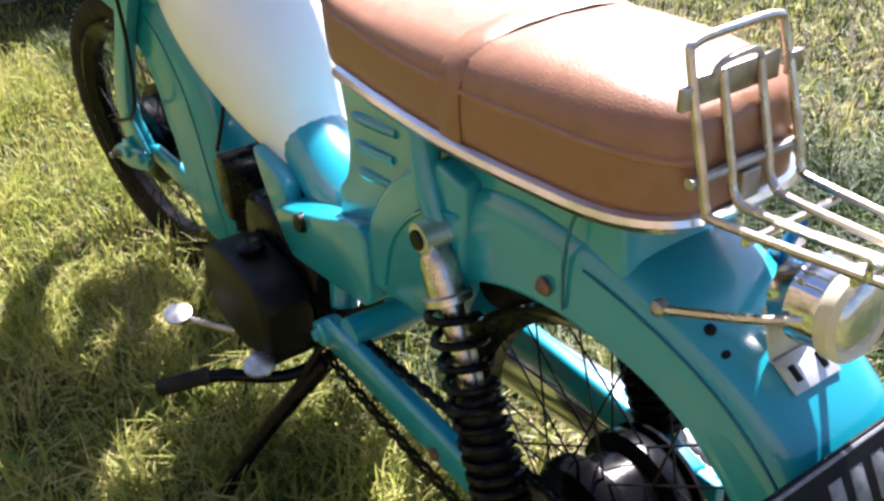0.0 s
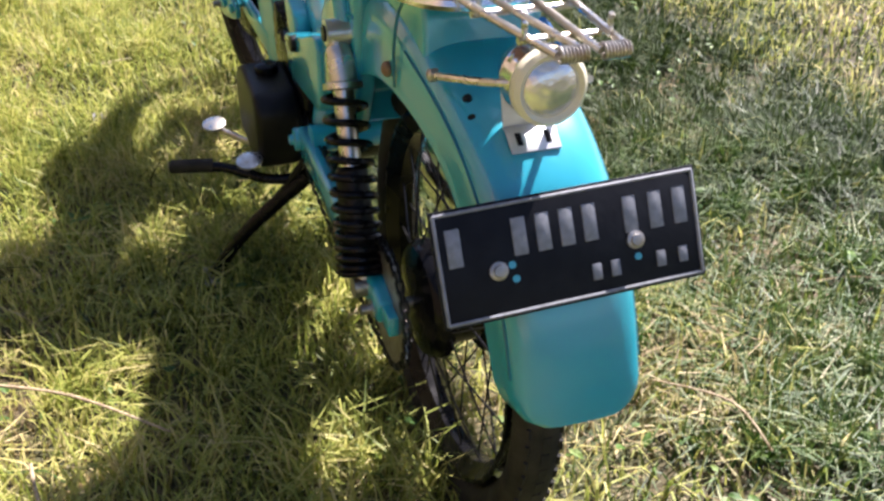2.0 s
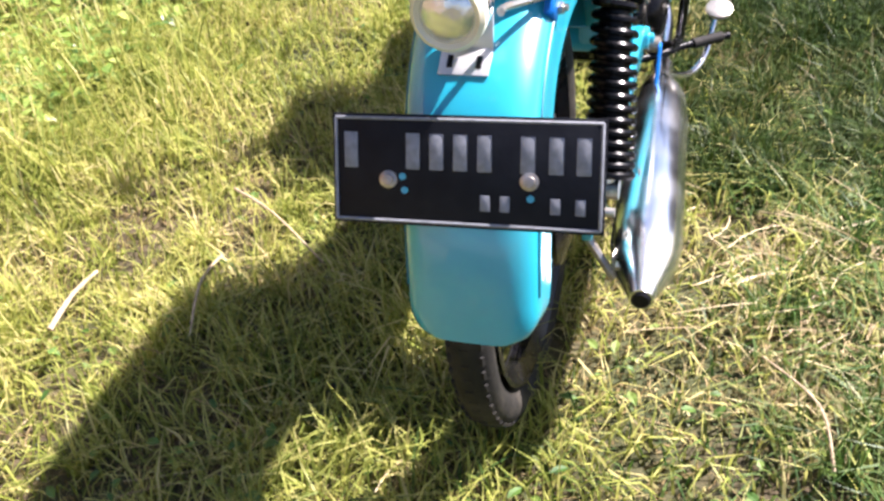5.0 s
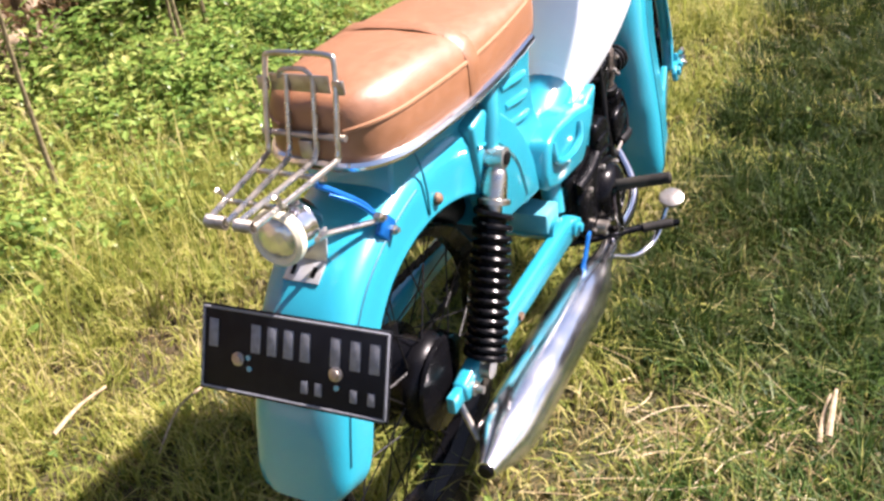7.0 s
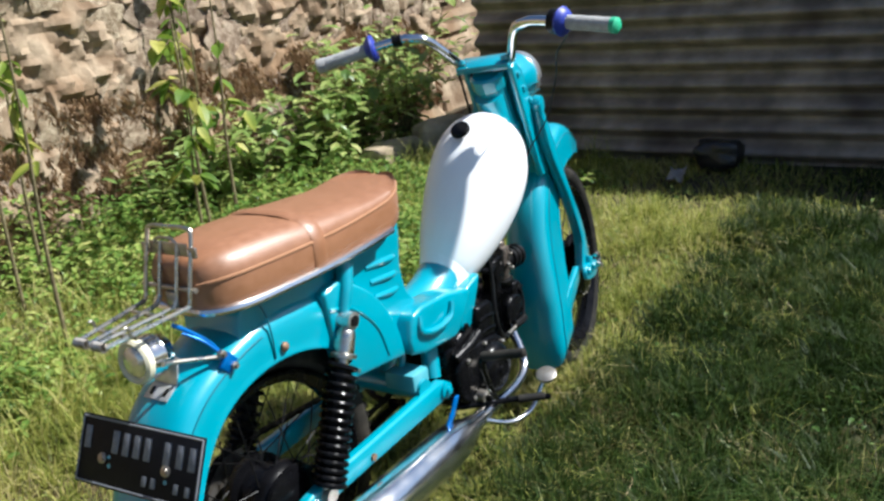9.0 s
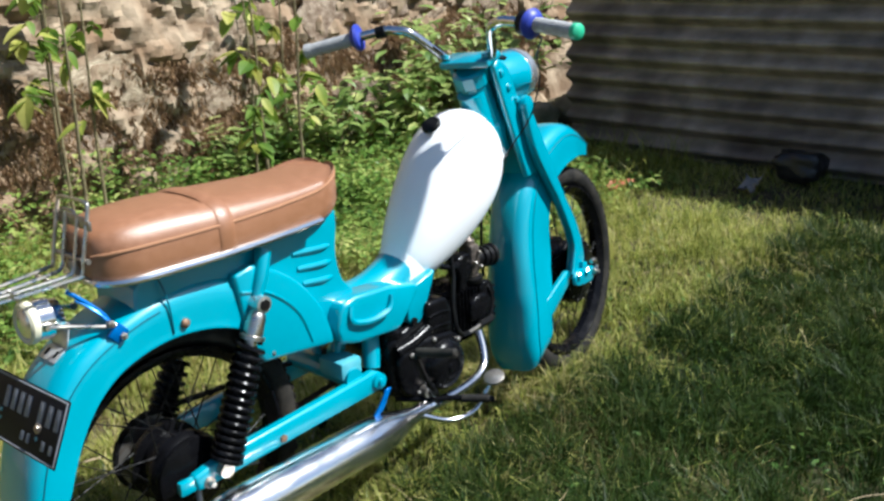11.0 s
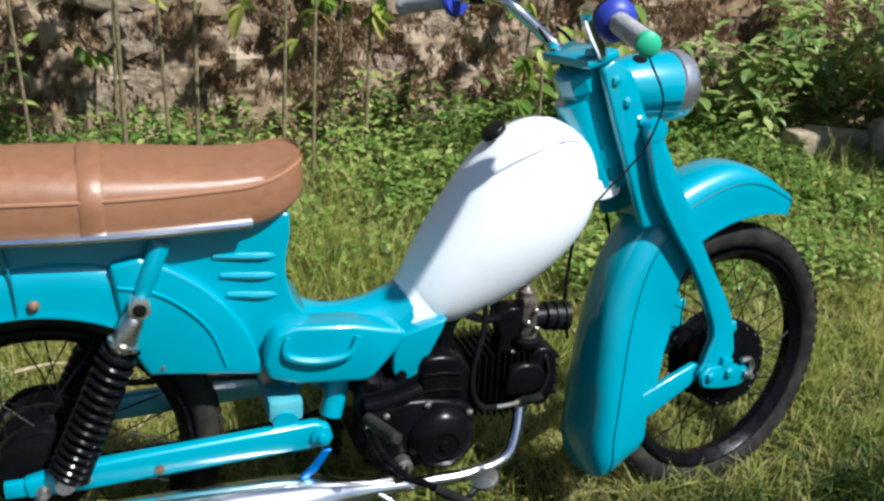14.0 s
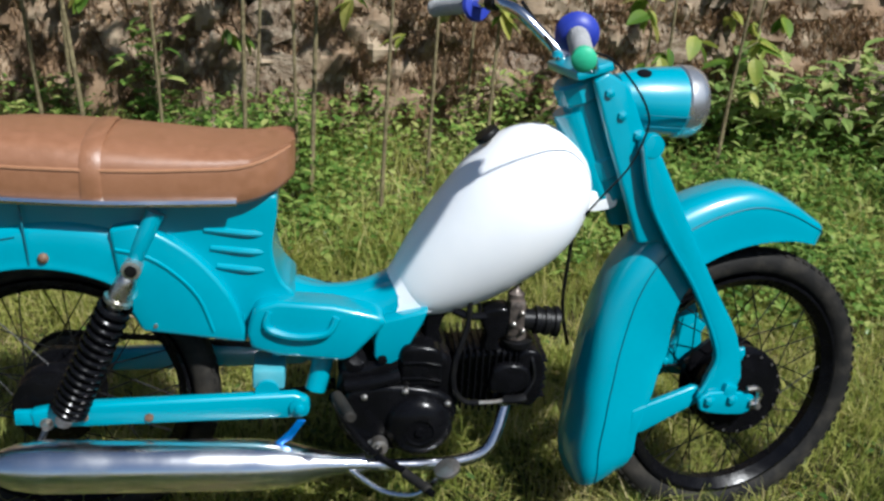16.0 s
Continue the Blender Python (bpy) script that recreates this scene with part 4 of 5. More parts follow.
# tail lamp
lamp_o, lamp_d = Vector((-0.108, -0.001, 0.686)), Vector((-1, 0.0, 0.06)).normalized()
lamp = part("tail_lamp", lathe([(0, 0.02), (0.004, 0.03), (0.02, 0.034), (0.022, 0.0355), (0.026, 0.0345), (0.032, 0.036), (0.038, 0.0345), (0.05, 0.0355)], lamp_o, lamp_d, 32), CHROME, bike, "round chrome tail lamp")
part("ring", lathe([(0.046, 0.034), (0.050, 0.037), (0.060, 0.0365), (0.064, 0.032), (0.060, 0.028)], lamp_o, lamp_d, 32), CREAM, lamp, "cream plastic lamp ring")
part("lens", lathe([(0.058, 0.0285), (0.063, 0.024), (0.066, 0.014), (0.067, 0)], lamp_o, lamp_d, 32), LENS, lamp)

# rack
def rod(pts, r=0.0037, per=5):
    return tube(pts, r, 8, per)


RX0, RX1 = -0.092, -0.062
rack = part("rack", rod([(-0.258, 0.019, 0.757), (-0.11, 0.047, 0.759), (-0.094, 0.049, 0.766), (-0.088, 0.049, 0.79), (-0.068, 0.047, 0.865), (-0.065, 0.040, 0.878), (-0.064, 0, 0.880), (-0.064, -0.042, 0.879), (-0.066, -0.051, 0.866), (-0.088, -0.053, 0.79), (-0.094, -0.053, 0.766), (-0.11, -0.052, 0.760), (-0.258, -0.045, 0.757)]), CHROME_WORN, bike, "chrome wire luggage rack")
part("rod", rod([(-0.258, -0.007, 0.757), (-0.12, 0.014, 0.757), (-0.094, 0.018, 0.764), (-0.086, 0.018, 0.79), (-0.07, 0.017, 0.855)]), CHROME_WORN, rack)
part("rod", rod([(-0.258, -0.020, 0.757), (-0.12, -0.020, 0.757), (-0.094, -0.021, 0.764), (-0.086, -0.021, 0.79), (-0.07, -0.021, 0.855)]), CHROME_WORN, rack)
for x, ya, yb, z in ((-0.128, 0.046, -0.054, 0.752), (-0.205, 0.032, -0.052, 0.752)):
    part("cross_rod", tube([(x, ya, z), (x, yb, z)], 0.0036, 8), CHROME_WORN, rack)
part("cross_rod", tube([(-0.084, 0.058, 0.784), (-0.084, -0.062, 0.784)], 0.0045, 8), STEEL, rack, "dark steel cross rod")
rack.location = (0.020, 0.010, -0.008)
for ya, yb in ((0.019, -0.007), (-0.020, -0.045)):
    pts = []
    for i in range(81):
        a = i * math.pi * 2 / 10
        pts.append((-0.258 + 0.0068 * math.cos(a), lerp(ya, yb, i / 80), 0.757 + 0.0068 * math.sin(a)))
    part("coil", tube(pts, 0.0013, 5, 1), STEEL, rack, "sprung steel coil")
bm = block((-0.070, 0, 0.845), (0.003, 0.085, 0.022), 0.001)
for y in (0.052, -0.056):
    block((-0.072, y, 0.843), (0.006, 0.016, 0.018), 0.002, bm=bm)
part("catch_plate", bm, STEEL, rack, "worn steel catch plate")
part("catch_hook", tube([(-0.071, 0.028, 0.852), (-0.073, 0.02, 0.862), (-0.073, -0.01, 0.864), (-0.072, -0.02, 0.856)], 0.003, 6, 5), STEEL, rack)
part("lug", plate_xz([(-0.089, 0.778), (-0.089, 0.755), (-0.083, 0.75), (-0.078, 0.756), (-0.078, 0.778)], -0.014, 0.006, 0.002), STEEL, rack)
for y in (0.030, -0.050):
    part("hook", tube([(-0.214, y, 0.757), (-0.213, y, 0.765), (-0.216, y + 0.002, 0.772), (-0.221, y + 0.003, 0.771)], 0.0028, 6, 4), CHROME_WORN, rack)
# stay from mudguard to lamp, both sides
for s, z in ((1, 0.664), (-1, 0.660)):
    stay = part("stay", tube([(-0.05, s * 0.070, z), (-0.068, s * 0.068, z + 0.006), (-0.125, s * 0.046, z + 0.020), (-0.152, s * 0.036 - 0.012, z + 0.027)], 0.0040, 8, 4), CHROME_WORN, bike)
    part("stay_bolt", lathe([(-0.004, 0.007), (0.004, 0.007), (0.007, 0.004), (0.008, 0)], (-0.047, s * 0.070, z), (0, s, 0), 8), STEEL, stay)
# blue bracket on the mudguard flank
bracket = part("blue_bracket", tube([(-0.098, -0.020, 0.728), (-0.082, -0.036, 0.712), (-0.058, -0.060, 0.682), (-0.044, -0.074, 0.640)], 0.0040, 8, 4), BLUE, bike, "blue anodised bracket")
part("blue_bracket_arm", tube([(-0.090, -0.030, 0.712), (-0.068, -0.055, 0.690), (-0.045, -0.076, 0.652)], 0.003, 6, 4), BLUE, bracket)
part("blue_bracket_clamp", block((-0.046, -0.074, 0.648), (0.030, 0.012, 0.026), 0.003, Matrix.Rotation(radians(-40), 4, "Y")), BLUE, bracket)
for p in ((-0.040, -0.080, 0.642), (-0.056, -0.074, 0.668)):
    part("bracket_nut", lathe([(-0.004, 0.007), (0.005, 0.007), (0.006, 0.004), (0.010, 0.004)], p, (0, -1, 0.1), 6), STEEL, bracket, smooth=False)
# tail lamp bracket
lb = block((-0.112, -0.003, 0.651), (0.003, 0.052, 0.05), 0.001, Matrix.Rotation(radians(15), 4, "Y"))
block((-0.132, -0.003, 0.624), (0.030, 0.052, 0.003), 0.001, Matrix.Rotation(radians(-34), 4, "Y"), lb)
lamp_bracket = part("lamp_bracket", lb, ZINC, bike, "bare zinc lamp bracket with slots")
for y in (0.012, -0.018):
    part("slot", block((-0.1335, y, 0.6252), (0.014, 0.006, 0.002), 0.0008, Matrix.Rotation(radians(-34), 4, "Y")), BLACK_MATT, lamp_bracket)

# swing arm cross tube, footrest tubes, stand, pedals
part("cross_tube", lathe([(-0.1, 0.022), (0.1, 0.022)], (0.45, 0, 0.372), (0, 1, 0), 20), TEAL, bike)
part("cross_box", block((0.452, -0.055, 0.392), (0.058, 0.075, 0.040), 0.006), TEAL_FADED, bike, "faded turquoise pivot box")
for s in (1, -1):
    part("frame_tube", tube([(0.545, s * 0.045, 0.47), (0.548, s * 0.05, 0.41), (0.535, s * 0.06, 0.355)], 0.020, 14), TEAL, bike)
    part("hanger", tube([(0.48, s * 0.03, 0.455), (0.465, s * 0.035, 0.42), (0.46, s * 0.03, 0.39)], 0.009, 8), TEAL, bike)
part("blue_strap", plate_xz([(0.505, 0.335), (0.52, 0.335), (0.495, 0.295), (0.47, 0.278), (0.462, 0.285), (0.488, 0.31)], -0.137, -0.131, 0.002), BLUE, bike, "blue anodised muffler bracket")
# kick starter
kick = part("kick_starter", tube([(0.655, -0.115, 0.262), (0.640, -0.150, 0.275), (0.600, -0.160, 0.33), (0.575, -0.165, 0.385), (0.572, -0.172, 0.40)], 0.008, 10), BLACK, bike, "black kick starter lever")
part("kick_rubber", lathe([(0, 0.010), (0.008, 0.011)] + [(0.012 + 0.006 * i, 0.0115 if i % 2 else 0.0100) for i in range(13)] + [(0.094, 0.011), (0.098, 0.007)], (0.573, -0.168, 0.405), (0.22, -0.9, 0.14), 14), RUBBER, kick)
part("kick_boss", lathe([(0, 0.016), (0.02, 0.016), (0.024, 0.008)], (0.655, -0.10, 0.262), (0, -1, 0), 16), STEEL, kick)
peg_r = part("footrest", tube([(0.60, -0.06, 0.25), (0.66, -0.13, 0.246), (0.69, -0.16, 0.246), (0.745, -0.235, 0.243)], 0.007, 10), BLACK, bike, "black footrest bar")
part("footrest_rubber", lathe([(0, 0.0095), (0.06, 0.0095), (0.064, 0.006)], (0.70, -0.175, 0.246), (0.62, -0.78, -0.03), 12), RUBBER, peg_r)
pedal = part("brake_pedal", tube([(0.60, -0.145, 0.235), (0.66, -0.175, 0.207), (0.72, -0.195, 0.213), (0.758, -0.205, 0.255), (0.768, -0.212, 0.275)], 0.0065, 10), CHROME, bike, "chrome brake pedal")
part("pad", lathe([(-0.006, 0.020), (-0.004, 0.024), (0.002, 0.024), (0.004, 0.020), (0.0045, 0)], (0.770, -0.214, 0.283), (-0.35, -0.1, 0.92), 20), STEEL, pedal)
peg_l = part("footrest", tube([(0.58, 0.06, 0.25), (0.588, 0.12, 0.238), (0.60, 0.16, 0.24), (0.625, 0.21, 0.252), (0.64, 0.25, 0.256), (0.655, 0.30, 0.254)], 0.009, 10), BLACK, bike, "black footrest bar")
part("footrest_rubber", lathe([(0, 0.012), (0.07, 0.012), (0.074, 0.009)], (0.638, 0.235, 0.256), (0.25, 0.95, -0.02), 12), RUBBER, peg_l)
shift = part("gear_pedal", tube([(0.577, 0.180, 0.280), (0.63, 0.165, 0.267), (0.70, 0.15, 0.252), (0.765, 0.17, 0.240), (0.82, 0.196, 0.235), (0.832, 0.204, 0.236)], 0.006, 10), STEEL, bike, "steel gear pedal")
for p in ((0.834, 0.208, 0.242), (0.575, 0.181, 0.285)):
    part("pad", lathe([(-0.004, 0.016), (0.0, 0.022), (0.004, 0.022), (0.006, 0.016), (0.0065, 0)], p, (-0.2, 0.1, 0.97), 20), CHROME_WORN, shift)
stand = part("side_stand", tube([(0.575, 0.085, 0.245), (0.588, 0.135, 0.198), (0.606, 0.20, 0.13), (0.622, 0.255, 0.05)], 0.015, 10, r_end=0.011), BLACK, bike, "black side stand")
part("stand_foot", block((0.625, 0.261, 0.042), (0.06, 0.032, 0.010), 0.004), STEEL, stand)
part("stand_spring", tube([(0.57, 0.08, 0.29), (0.583, 0.12, 0.23), (0.596, 0.155, 0.18)], 0.006, 8), BLACK_MATT, stand)
# left side cover knob
knob = part("cover_knob", lathe([(0, 0.012), (0.01, 0.014), (0.018, 0.012), (0.02, 0)], (0.556, 0.086, 0.487), (0, 1, 0.1), 16), BLACK_MATT, bike, "black plastic knob")
# left crankcase cover
part("sprocket_cover", plate_xz([(0.572, 0.30), (0.572, 0.368), (0.60, 0.392), (0.72, 0.400), (0.785, 0.375), (0.80, 0.32), (0.77, 0.262), (0.64, 0.248), (0.585, 0.265)], 0.088, 0.165, 0.012, 3), BLACK_MATT, engine, "black ribbed engine side cover")
part("cover_cap", lathe([(0, 0.020), (0.012, 0.020), (0.016, 0.014), (0.017, 0)], (0.68, 0.125, 0.398), (0, 0.1, 1), 16), BLACK, engine)
part("breather_hose", tube([(0.815, -0.055, 0.55), (0.812, -0.065, 0.49), (0.792, -0.078, 0.42), (0.792, -0.085, 0.37), (0.812, -0.085, 0.342), (0.84, -0.08, 0.335)], 0.0055, 8, 6), BLACK_MATT, engine)
part("hose", tube([(0.835, -0.08, 0.335), (0.87, -0.078, 0.335), (0.905, -0.075, 0.340)], 0.004, 8, 4), STEEL, engine)
for p in ((0.625, -0.099, 0.36), (0.78, -0.099, 0.345), (0.70, -0.099, 0.372), (0.64, -0.099, 0.262), (0.765, -0.099, 0.262)):
    part("case_bolt", lathe([(-0.004, 0.0065), (0.003, 0.0065), (0.005, 0.003), (0.0052, 0)], p, (0, -1, 0), 6), STEEL, engine, smooth=False)
part("flange", lathe([(0, 0.022), (0.008, 0.022), (0.009, 0.014)], (0.897, -0.052, 0.326), (-0.1, -0.15, 1), 16), CHROME, engine)
part("mount", plate_xz([(0.735, 0.505), (0.755, 0.535), (0.795, 0.545), (0.80, 0.52), (0.772, 0.50), (0.762, 0.47), (0.772, 0.44), (0.735, 0.44)], -0.045, 0.035, 0.006), BLACK, engine)
# chain and sprocket
def chain_mesh():
    bm = bmesh.new()
    A, B, ra, rb = Vector((0.625, 0.088, 0.315)), Vector((RA.x, 0.088, RA.z)), 0.035, 0.078
    path = []
    for i in range(44):
        u = i / 43
        path.append(A.lerp(B, u) + Vector((0, 0, lerp(ra, rb, u))))
    for i in range(1, 20):
        a = math.pi / 2 + math.pi * i / 20
        path.append(B + rb * Vector((math.cos(a), 0, math.sin(a))))
    for i in range(44):
        u = i / 43
        path.append(B.lerp(A, u) - Vector((0, 0, lerp(rb, ra, u) + 0.012 * math.sin(math.pi * u))))
    for i, (p, q) in enumerate(zip(path, path[1:])):
        d = q - p
        ang = math.atan2(d.z, d.x)
        for s in (-1, 1):
            block((p + q) / 2 + Vector((0, s * (0.0045 if i % 2 else 0.0025), 0)), (d.length * 1.25, 0.0015, 0.009), 0, Matrix.Rotation(-ang, 4, "Y"), bm)
    return bm


part("chain", chain_mesh(), BLACK_MATT, bike, "black drive chain", smooth=False)
ring = []
for i in range(76):
    r = 0.079 if i % 2 else 0.072
    ring.append((RA.x + r * math.cos(2 * math.pi * i / 76), RA.z + r * math.sin(2 * math.pi * i / 76)))
part("sprocket", plate_xz(ring, 0.0855, 0.0905, 0), STEEL, bike, smooth=False)
part("brake_rod", tube([(0.09, -0.142, 0.285), (0.06, -0.14, 0.29), (0.0, -0.138, 0.275)], 0.004, 8), STEEL, bike)
part("brake_arm", tube([(0.065, -0.07, 0.315), (0.055, -0.085, 0.29), (0.03, -0.13, 0.235)], 0.006, 8), STEEL, bike)
part("torque_rod", tube([(0.50, -0.150, 0.262), (0.25, -0.142, 0.262), (0.03, -0.132, 0.24)], 0.0035, 8), STEEL, bike)
part("rear_brake_plate", lathe([(0, 0.076), (0.006, 0.074), (0.012, 0.05), (0.02, 0.02), (0.021, 0)], (RA.x, -0.056, RA.z), (0, -1, 0), 32), BLACK, bike)
# front brake details
bp = fpart("front_brake_plate", lathe([(0, 0.092), (0.006, 0.088), (0.010, 0.06), (0.016, 0.02), (0.017, 0)], (FA.x, -0.048, FA.z), (0, -1, 0), 36), BLACK, bike)
for i in range(16):
    a = 2 * math.pi * i / 16
    fpart("rivet", lathe([(0, 0.003), (0.002, 0.002), (0.0022, 0)], (FA.x + 0.083 * math.cos(a), -0.054, FA.z + 0.083 * math.sin(a)), (0, -1, 0), 6), STEEL, bp, smooth=False)
fpart("axle_hook", tube([(1.352, -0.100, 0.352), (1.372, -0.102, 0.352), (1.381, -0.102, 0.338), (1.374, -0.102, 0.322), (1.362, -0.101, 0.320)], 0.006, 8, 4), CHROME_WORN, bike)
for s in (1, -1):
    fpart("leg_flange", tube([(1.078, s * 0.0865, 0.84), (1.106, s * 0.0865, 0.735), (1.156, s * 0.0865, 0.650), (1.219, s * 0.0865, 0.560), (1.281, s * 0.0865, 0.435), (1.272, s * 0.0865, 0.378), (1.255, s * 0.0865, 0.345)], 0.0045, 8, 5), TEAL, bike)
    fpart("leg_top", lathe([(-0.012, 0.020), (0.0, 0.024), (0.012, 0.020), (0.014, 0)], (1.098, s * 0.076, 0.835), (0, s, 0), 20), TEAL, bike)
    fpart("brake_anchor", plate_xz([(1.335, 0.425), (1.35, 0.43), (1.353, 0.415), (1.345, 0.40), (1.335, 0.40)], s * 0.068, s * 0.078, 0.002), TEAL, bike)
    fpart("link_bracket", block((1.318, s * 0.092, 0.350), (0.028, 0.012, 0.024), 0.003, Matrix.Rotation(radians(15), 4, "Y")), TEAL, bike)
# cables
part("throttle_cable", tube([(0.935, -0.235, 1.035), (0.975, -0.215, 1.022), (1.03, -0.16, 0.975), (1.065, -0.14, 0.930), (1.078, -0.125, 0.89), (1.062, -0.11, 0.82), (1.03, -0.075, 0.75), (0.99, -0.05, 0.68), (0.94, -0.04, 0.62), (0.905, -0.035, 0.555)], 0.0019, 8, 6), BLACK_MATT, bike)
part("brake_cable", tube([(0.90, 0.14, 1.045), (0.925, 0.09, 1.01), (0.962, 0.04, 0.95), (0.985, 0.02, 0.86), (1.0, -0.03, 0.76), (1.005, 0.0, 0.62), (1.005, 0.01, 0.50), (1.03, 0.03, 0.40)], 0.0035, 8, 6), BLACK_MATT, bike)
part("fuel_pipe", tube([(0.83, -0.03, 0.55), (0.835, -0.04, 0.52), (0.84, -0.04, 0.49), (0.86, -0.04, 0.475)], 0.004, 8, 5), BLACK_MATT, bike)
part("fuel_tap", block((0.845, -0.02, 0.548), (0.03, 0.02, 0.025), 0.004), STEEL, bike)
part("front_cable", turned(tube([(1.005, 0.10, 1.0), (1.06, 0.105, 0.95), (1.12, 0.11, 0.80), (1.16, 0.105, 0.6), (1.22, 0.105, 0.45), (1.33, 0.10, 0.40)], 0.0035, 8, 6), FRONT), BLACK_MATT, bike)
# Shell grooves drawn as lines in the dark teal that stands for their shade.
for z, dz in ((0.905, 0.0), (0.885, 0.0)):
    fpart("shell_groove", tube([(1.09, -0.0585, z - 0.02), (1.18, -0.0615, z - 0.026)], 0.0012, 6), CREASE_SHADE, headlight)
fpart("shell_hole", lathe([(0, 0.013), (0.002, 0.013), (0.0025, 0)], (1.10, -0.022, 0.951), (-0.12, -0.33, 0.93), 16), BLACK_MATT, headlight)
part("plug_cap", tube([(0.89, -0.075, 0.338), (0.915, -0.08, 0.342), (0.930, -0.078, 0.345)], 0.009, 8), BLACK_MATT, engine)
part("plug_lead", tube([(0.925, -0.078, 0.345), (0.945, -0.07, 0.38), (0.94, -0.06, 0.42), (0.93, -0.02, 0.45)], 0.0035, 8), BLACK_MATT, engine)


# ---- lawn, weeds, plants ----
rng = np.random.default_rng(7)


def stuff_mesh(name, verts, faces, material, label, category):
    me = bpy.data.meshes.new(name)
    me.from_pydata(verts.reshape(-1, 3).tolist(), [], faces)
    me.materials.append(material)
    return tagged(new(name, me), label, category, kind="stuff")


def height(x, y):
    return GZ - 0.012 + 0.018 * noise.noise((x * 1.3, y * 1.3, 0)) + 0.008 * noise.noise((x * 5, y * 5, 3))


def blades(n, xr, yr, hmin, hmax, wmin, wmax, lean, keep=None, patch=0.0):
    """Curved grass blades of five corners each."""
    x = rng.uniform(*xr, n)
    y = rng.uniform(*yr, n)
    if keep is not None:
        k = keep(x, y)
        x, y = x[k], y[k]
    n = len(x)
    dens = np.array([noise.noise((a * 2.1, b * 2.1, 11)) + 0.6 * noise.noise((a * 6, b * 6, 4)) for a, b in zip(x, y)])
    k = rng.uniform(-0.9, 0.9, n) < dens + patch
    x, y, dens = x[k], y[k], dens[k]
    n = len(x)
    z = np.array([height(a, b) for a, b in zip(x, y)]) - 0.004
    h = rng.uniform(hmin, hmax, n) * (0.75 + 0.5 * np.clip(dens + 0.5, 0, 1.2))
    w = rng.uniform(wmin, wmax, n)
    a = rng.uniform(0, 2 * np.pi, n)
    l = rng.uniform(0.1, lean, n) * h
    b = a + rng.uniform(0.6, 2.4, n)
    cx, sx = np.cos(a), np.sin(a)
    px, py = np.cos(b) * w / 2, np.sin(b) * w / 2
    V = np.zeros((n, 5, 3))
    V[:, 0] = np.stack([x - px, y - py, z], 1)
    V[:, 1] = np.stack([x + px, y + py, z], 1)
    mx, my, mz = x + cx * l * 0.35, y + sx * l * 0.35, z + h * 0.6
    V[:, 2] = np.stack([mx + px * 0.8, my + py * 0.8, mz], 1)
    V[:, 3] = np.stack([mx - px * 0.8, my - py * 0.8, mz], 1)
    V[:, 4] = np.stack([x + cx * l, y + sx * l, z + h * np.clip(1.15 - 0.35 * l / h, 0.5, 1)], 1)
    F = []
    for i in range(n):
        o = 5 * i
        F.append((o, o + 1, o + 2, o + 3))
        F.append((o + 3, o + 2, o + 4))
    return V, F


def away_from_wheels(x, y):
    return ~(((np.abs(x - RA.x) < 0.10) | (np.abs(x - FA.x) < 0.10)) & (np.abs(y) < 0.035))


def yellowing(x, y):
    """How far the lawn has yellowed: pale beyond a wavy edge, half so past y -1.35."""
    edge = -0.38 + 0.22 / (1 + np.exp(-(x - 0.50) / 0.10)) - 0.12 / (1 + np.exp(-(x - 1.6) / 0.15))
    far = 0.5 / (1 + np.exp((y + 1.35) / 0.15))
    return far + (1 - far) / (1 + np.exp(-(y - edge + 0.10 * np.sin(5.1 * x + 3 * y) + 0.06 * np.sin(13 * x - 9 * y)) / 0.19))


def lush_shade(x, y):
    """Deep green growth on the shed side of the motorcycle, its shade put into the colour."""
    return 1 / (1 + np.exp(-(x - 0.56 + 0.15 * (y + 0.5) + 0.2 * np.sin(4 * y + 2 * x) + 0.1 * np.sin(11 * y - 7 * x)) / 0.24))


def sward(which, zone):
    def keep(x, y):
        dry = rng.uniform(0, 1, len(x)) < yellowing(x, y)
        shady = rng.uniform(0, 1, len(x)) < lush_shade(x, y)
        k = dry if which == 0 else ~dry & (shady if which == 2 else ~shady)
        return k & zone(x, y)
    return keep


def outside(x, y):
    return ~((x > -1.5) & (x < 2.6) & (y > -1.5) & (y < 1.7))


for which, m, word in ((0, GRASS_DRY, "yellowed"), (1, GRASS, "green"), (2, GRASS_LUSH_SHADE, "shade-darkened green")):
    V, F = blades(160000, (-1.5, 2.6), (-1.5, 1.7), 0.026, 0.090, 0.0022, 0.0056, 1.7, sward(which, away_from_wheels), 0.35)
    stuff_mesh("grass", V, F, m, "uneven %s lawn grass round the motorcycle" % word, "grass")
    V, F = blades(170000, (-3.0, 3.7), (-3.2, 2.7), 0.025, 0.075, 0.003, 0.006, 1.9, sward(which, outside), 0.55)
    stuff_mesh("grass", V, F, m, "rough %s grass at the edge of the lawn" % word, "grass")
V, F = blades(150000, (-0.9, 2.3), (-1.1, 1.2), 0.008, 0.030, 0.002, 0.0045, 2.6, away_from_wheels, 0.9)
stuff_mesh("thatch", V, F, THATCH, "short dry thatch between the blades of the lawn", "grass")
V, F = blades(16000, (-1.5, 3.6), (0.8, 2.7), 0.08, 0.22, 0.0025, 0.005, 1.3, None, 0.1)
stuff_mesh("tall_grass", V, F, GRASS_DRY, "taller yellow-green grass towards the wall", "grass")


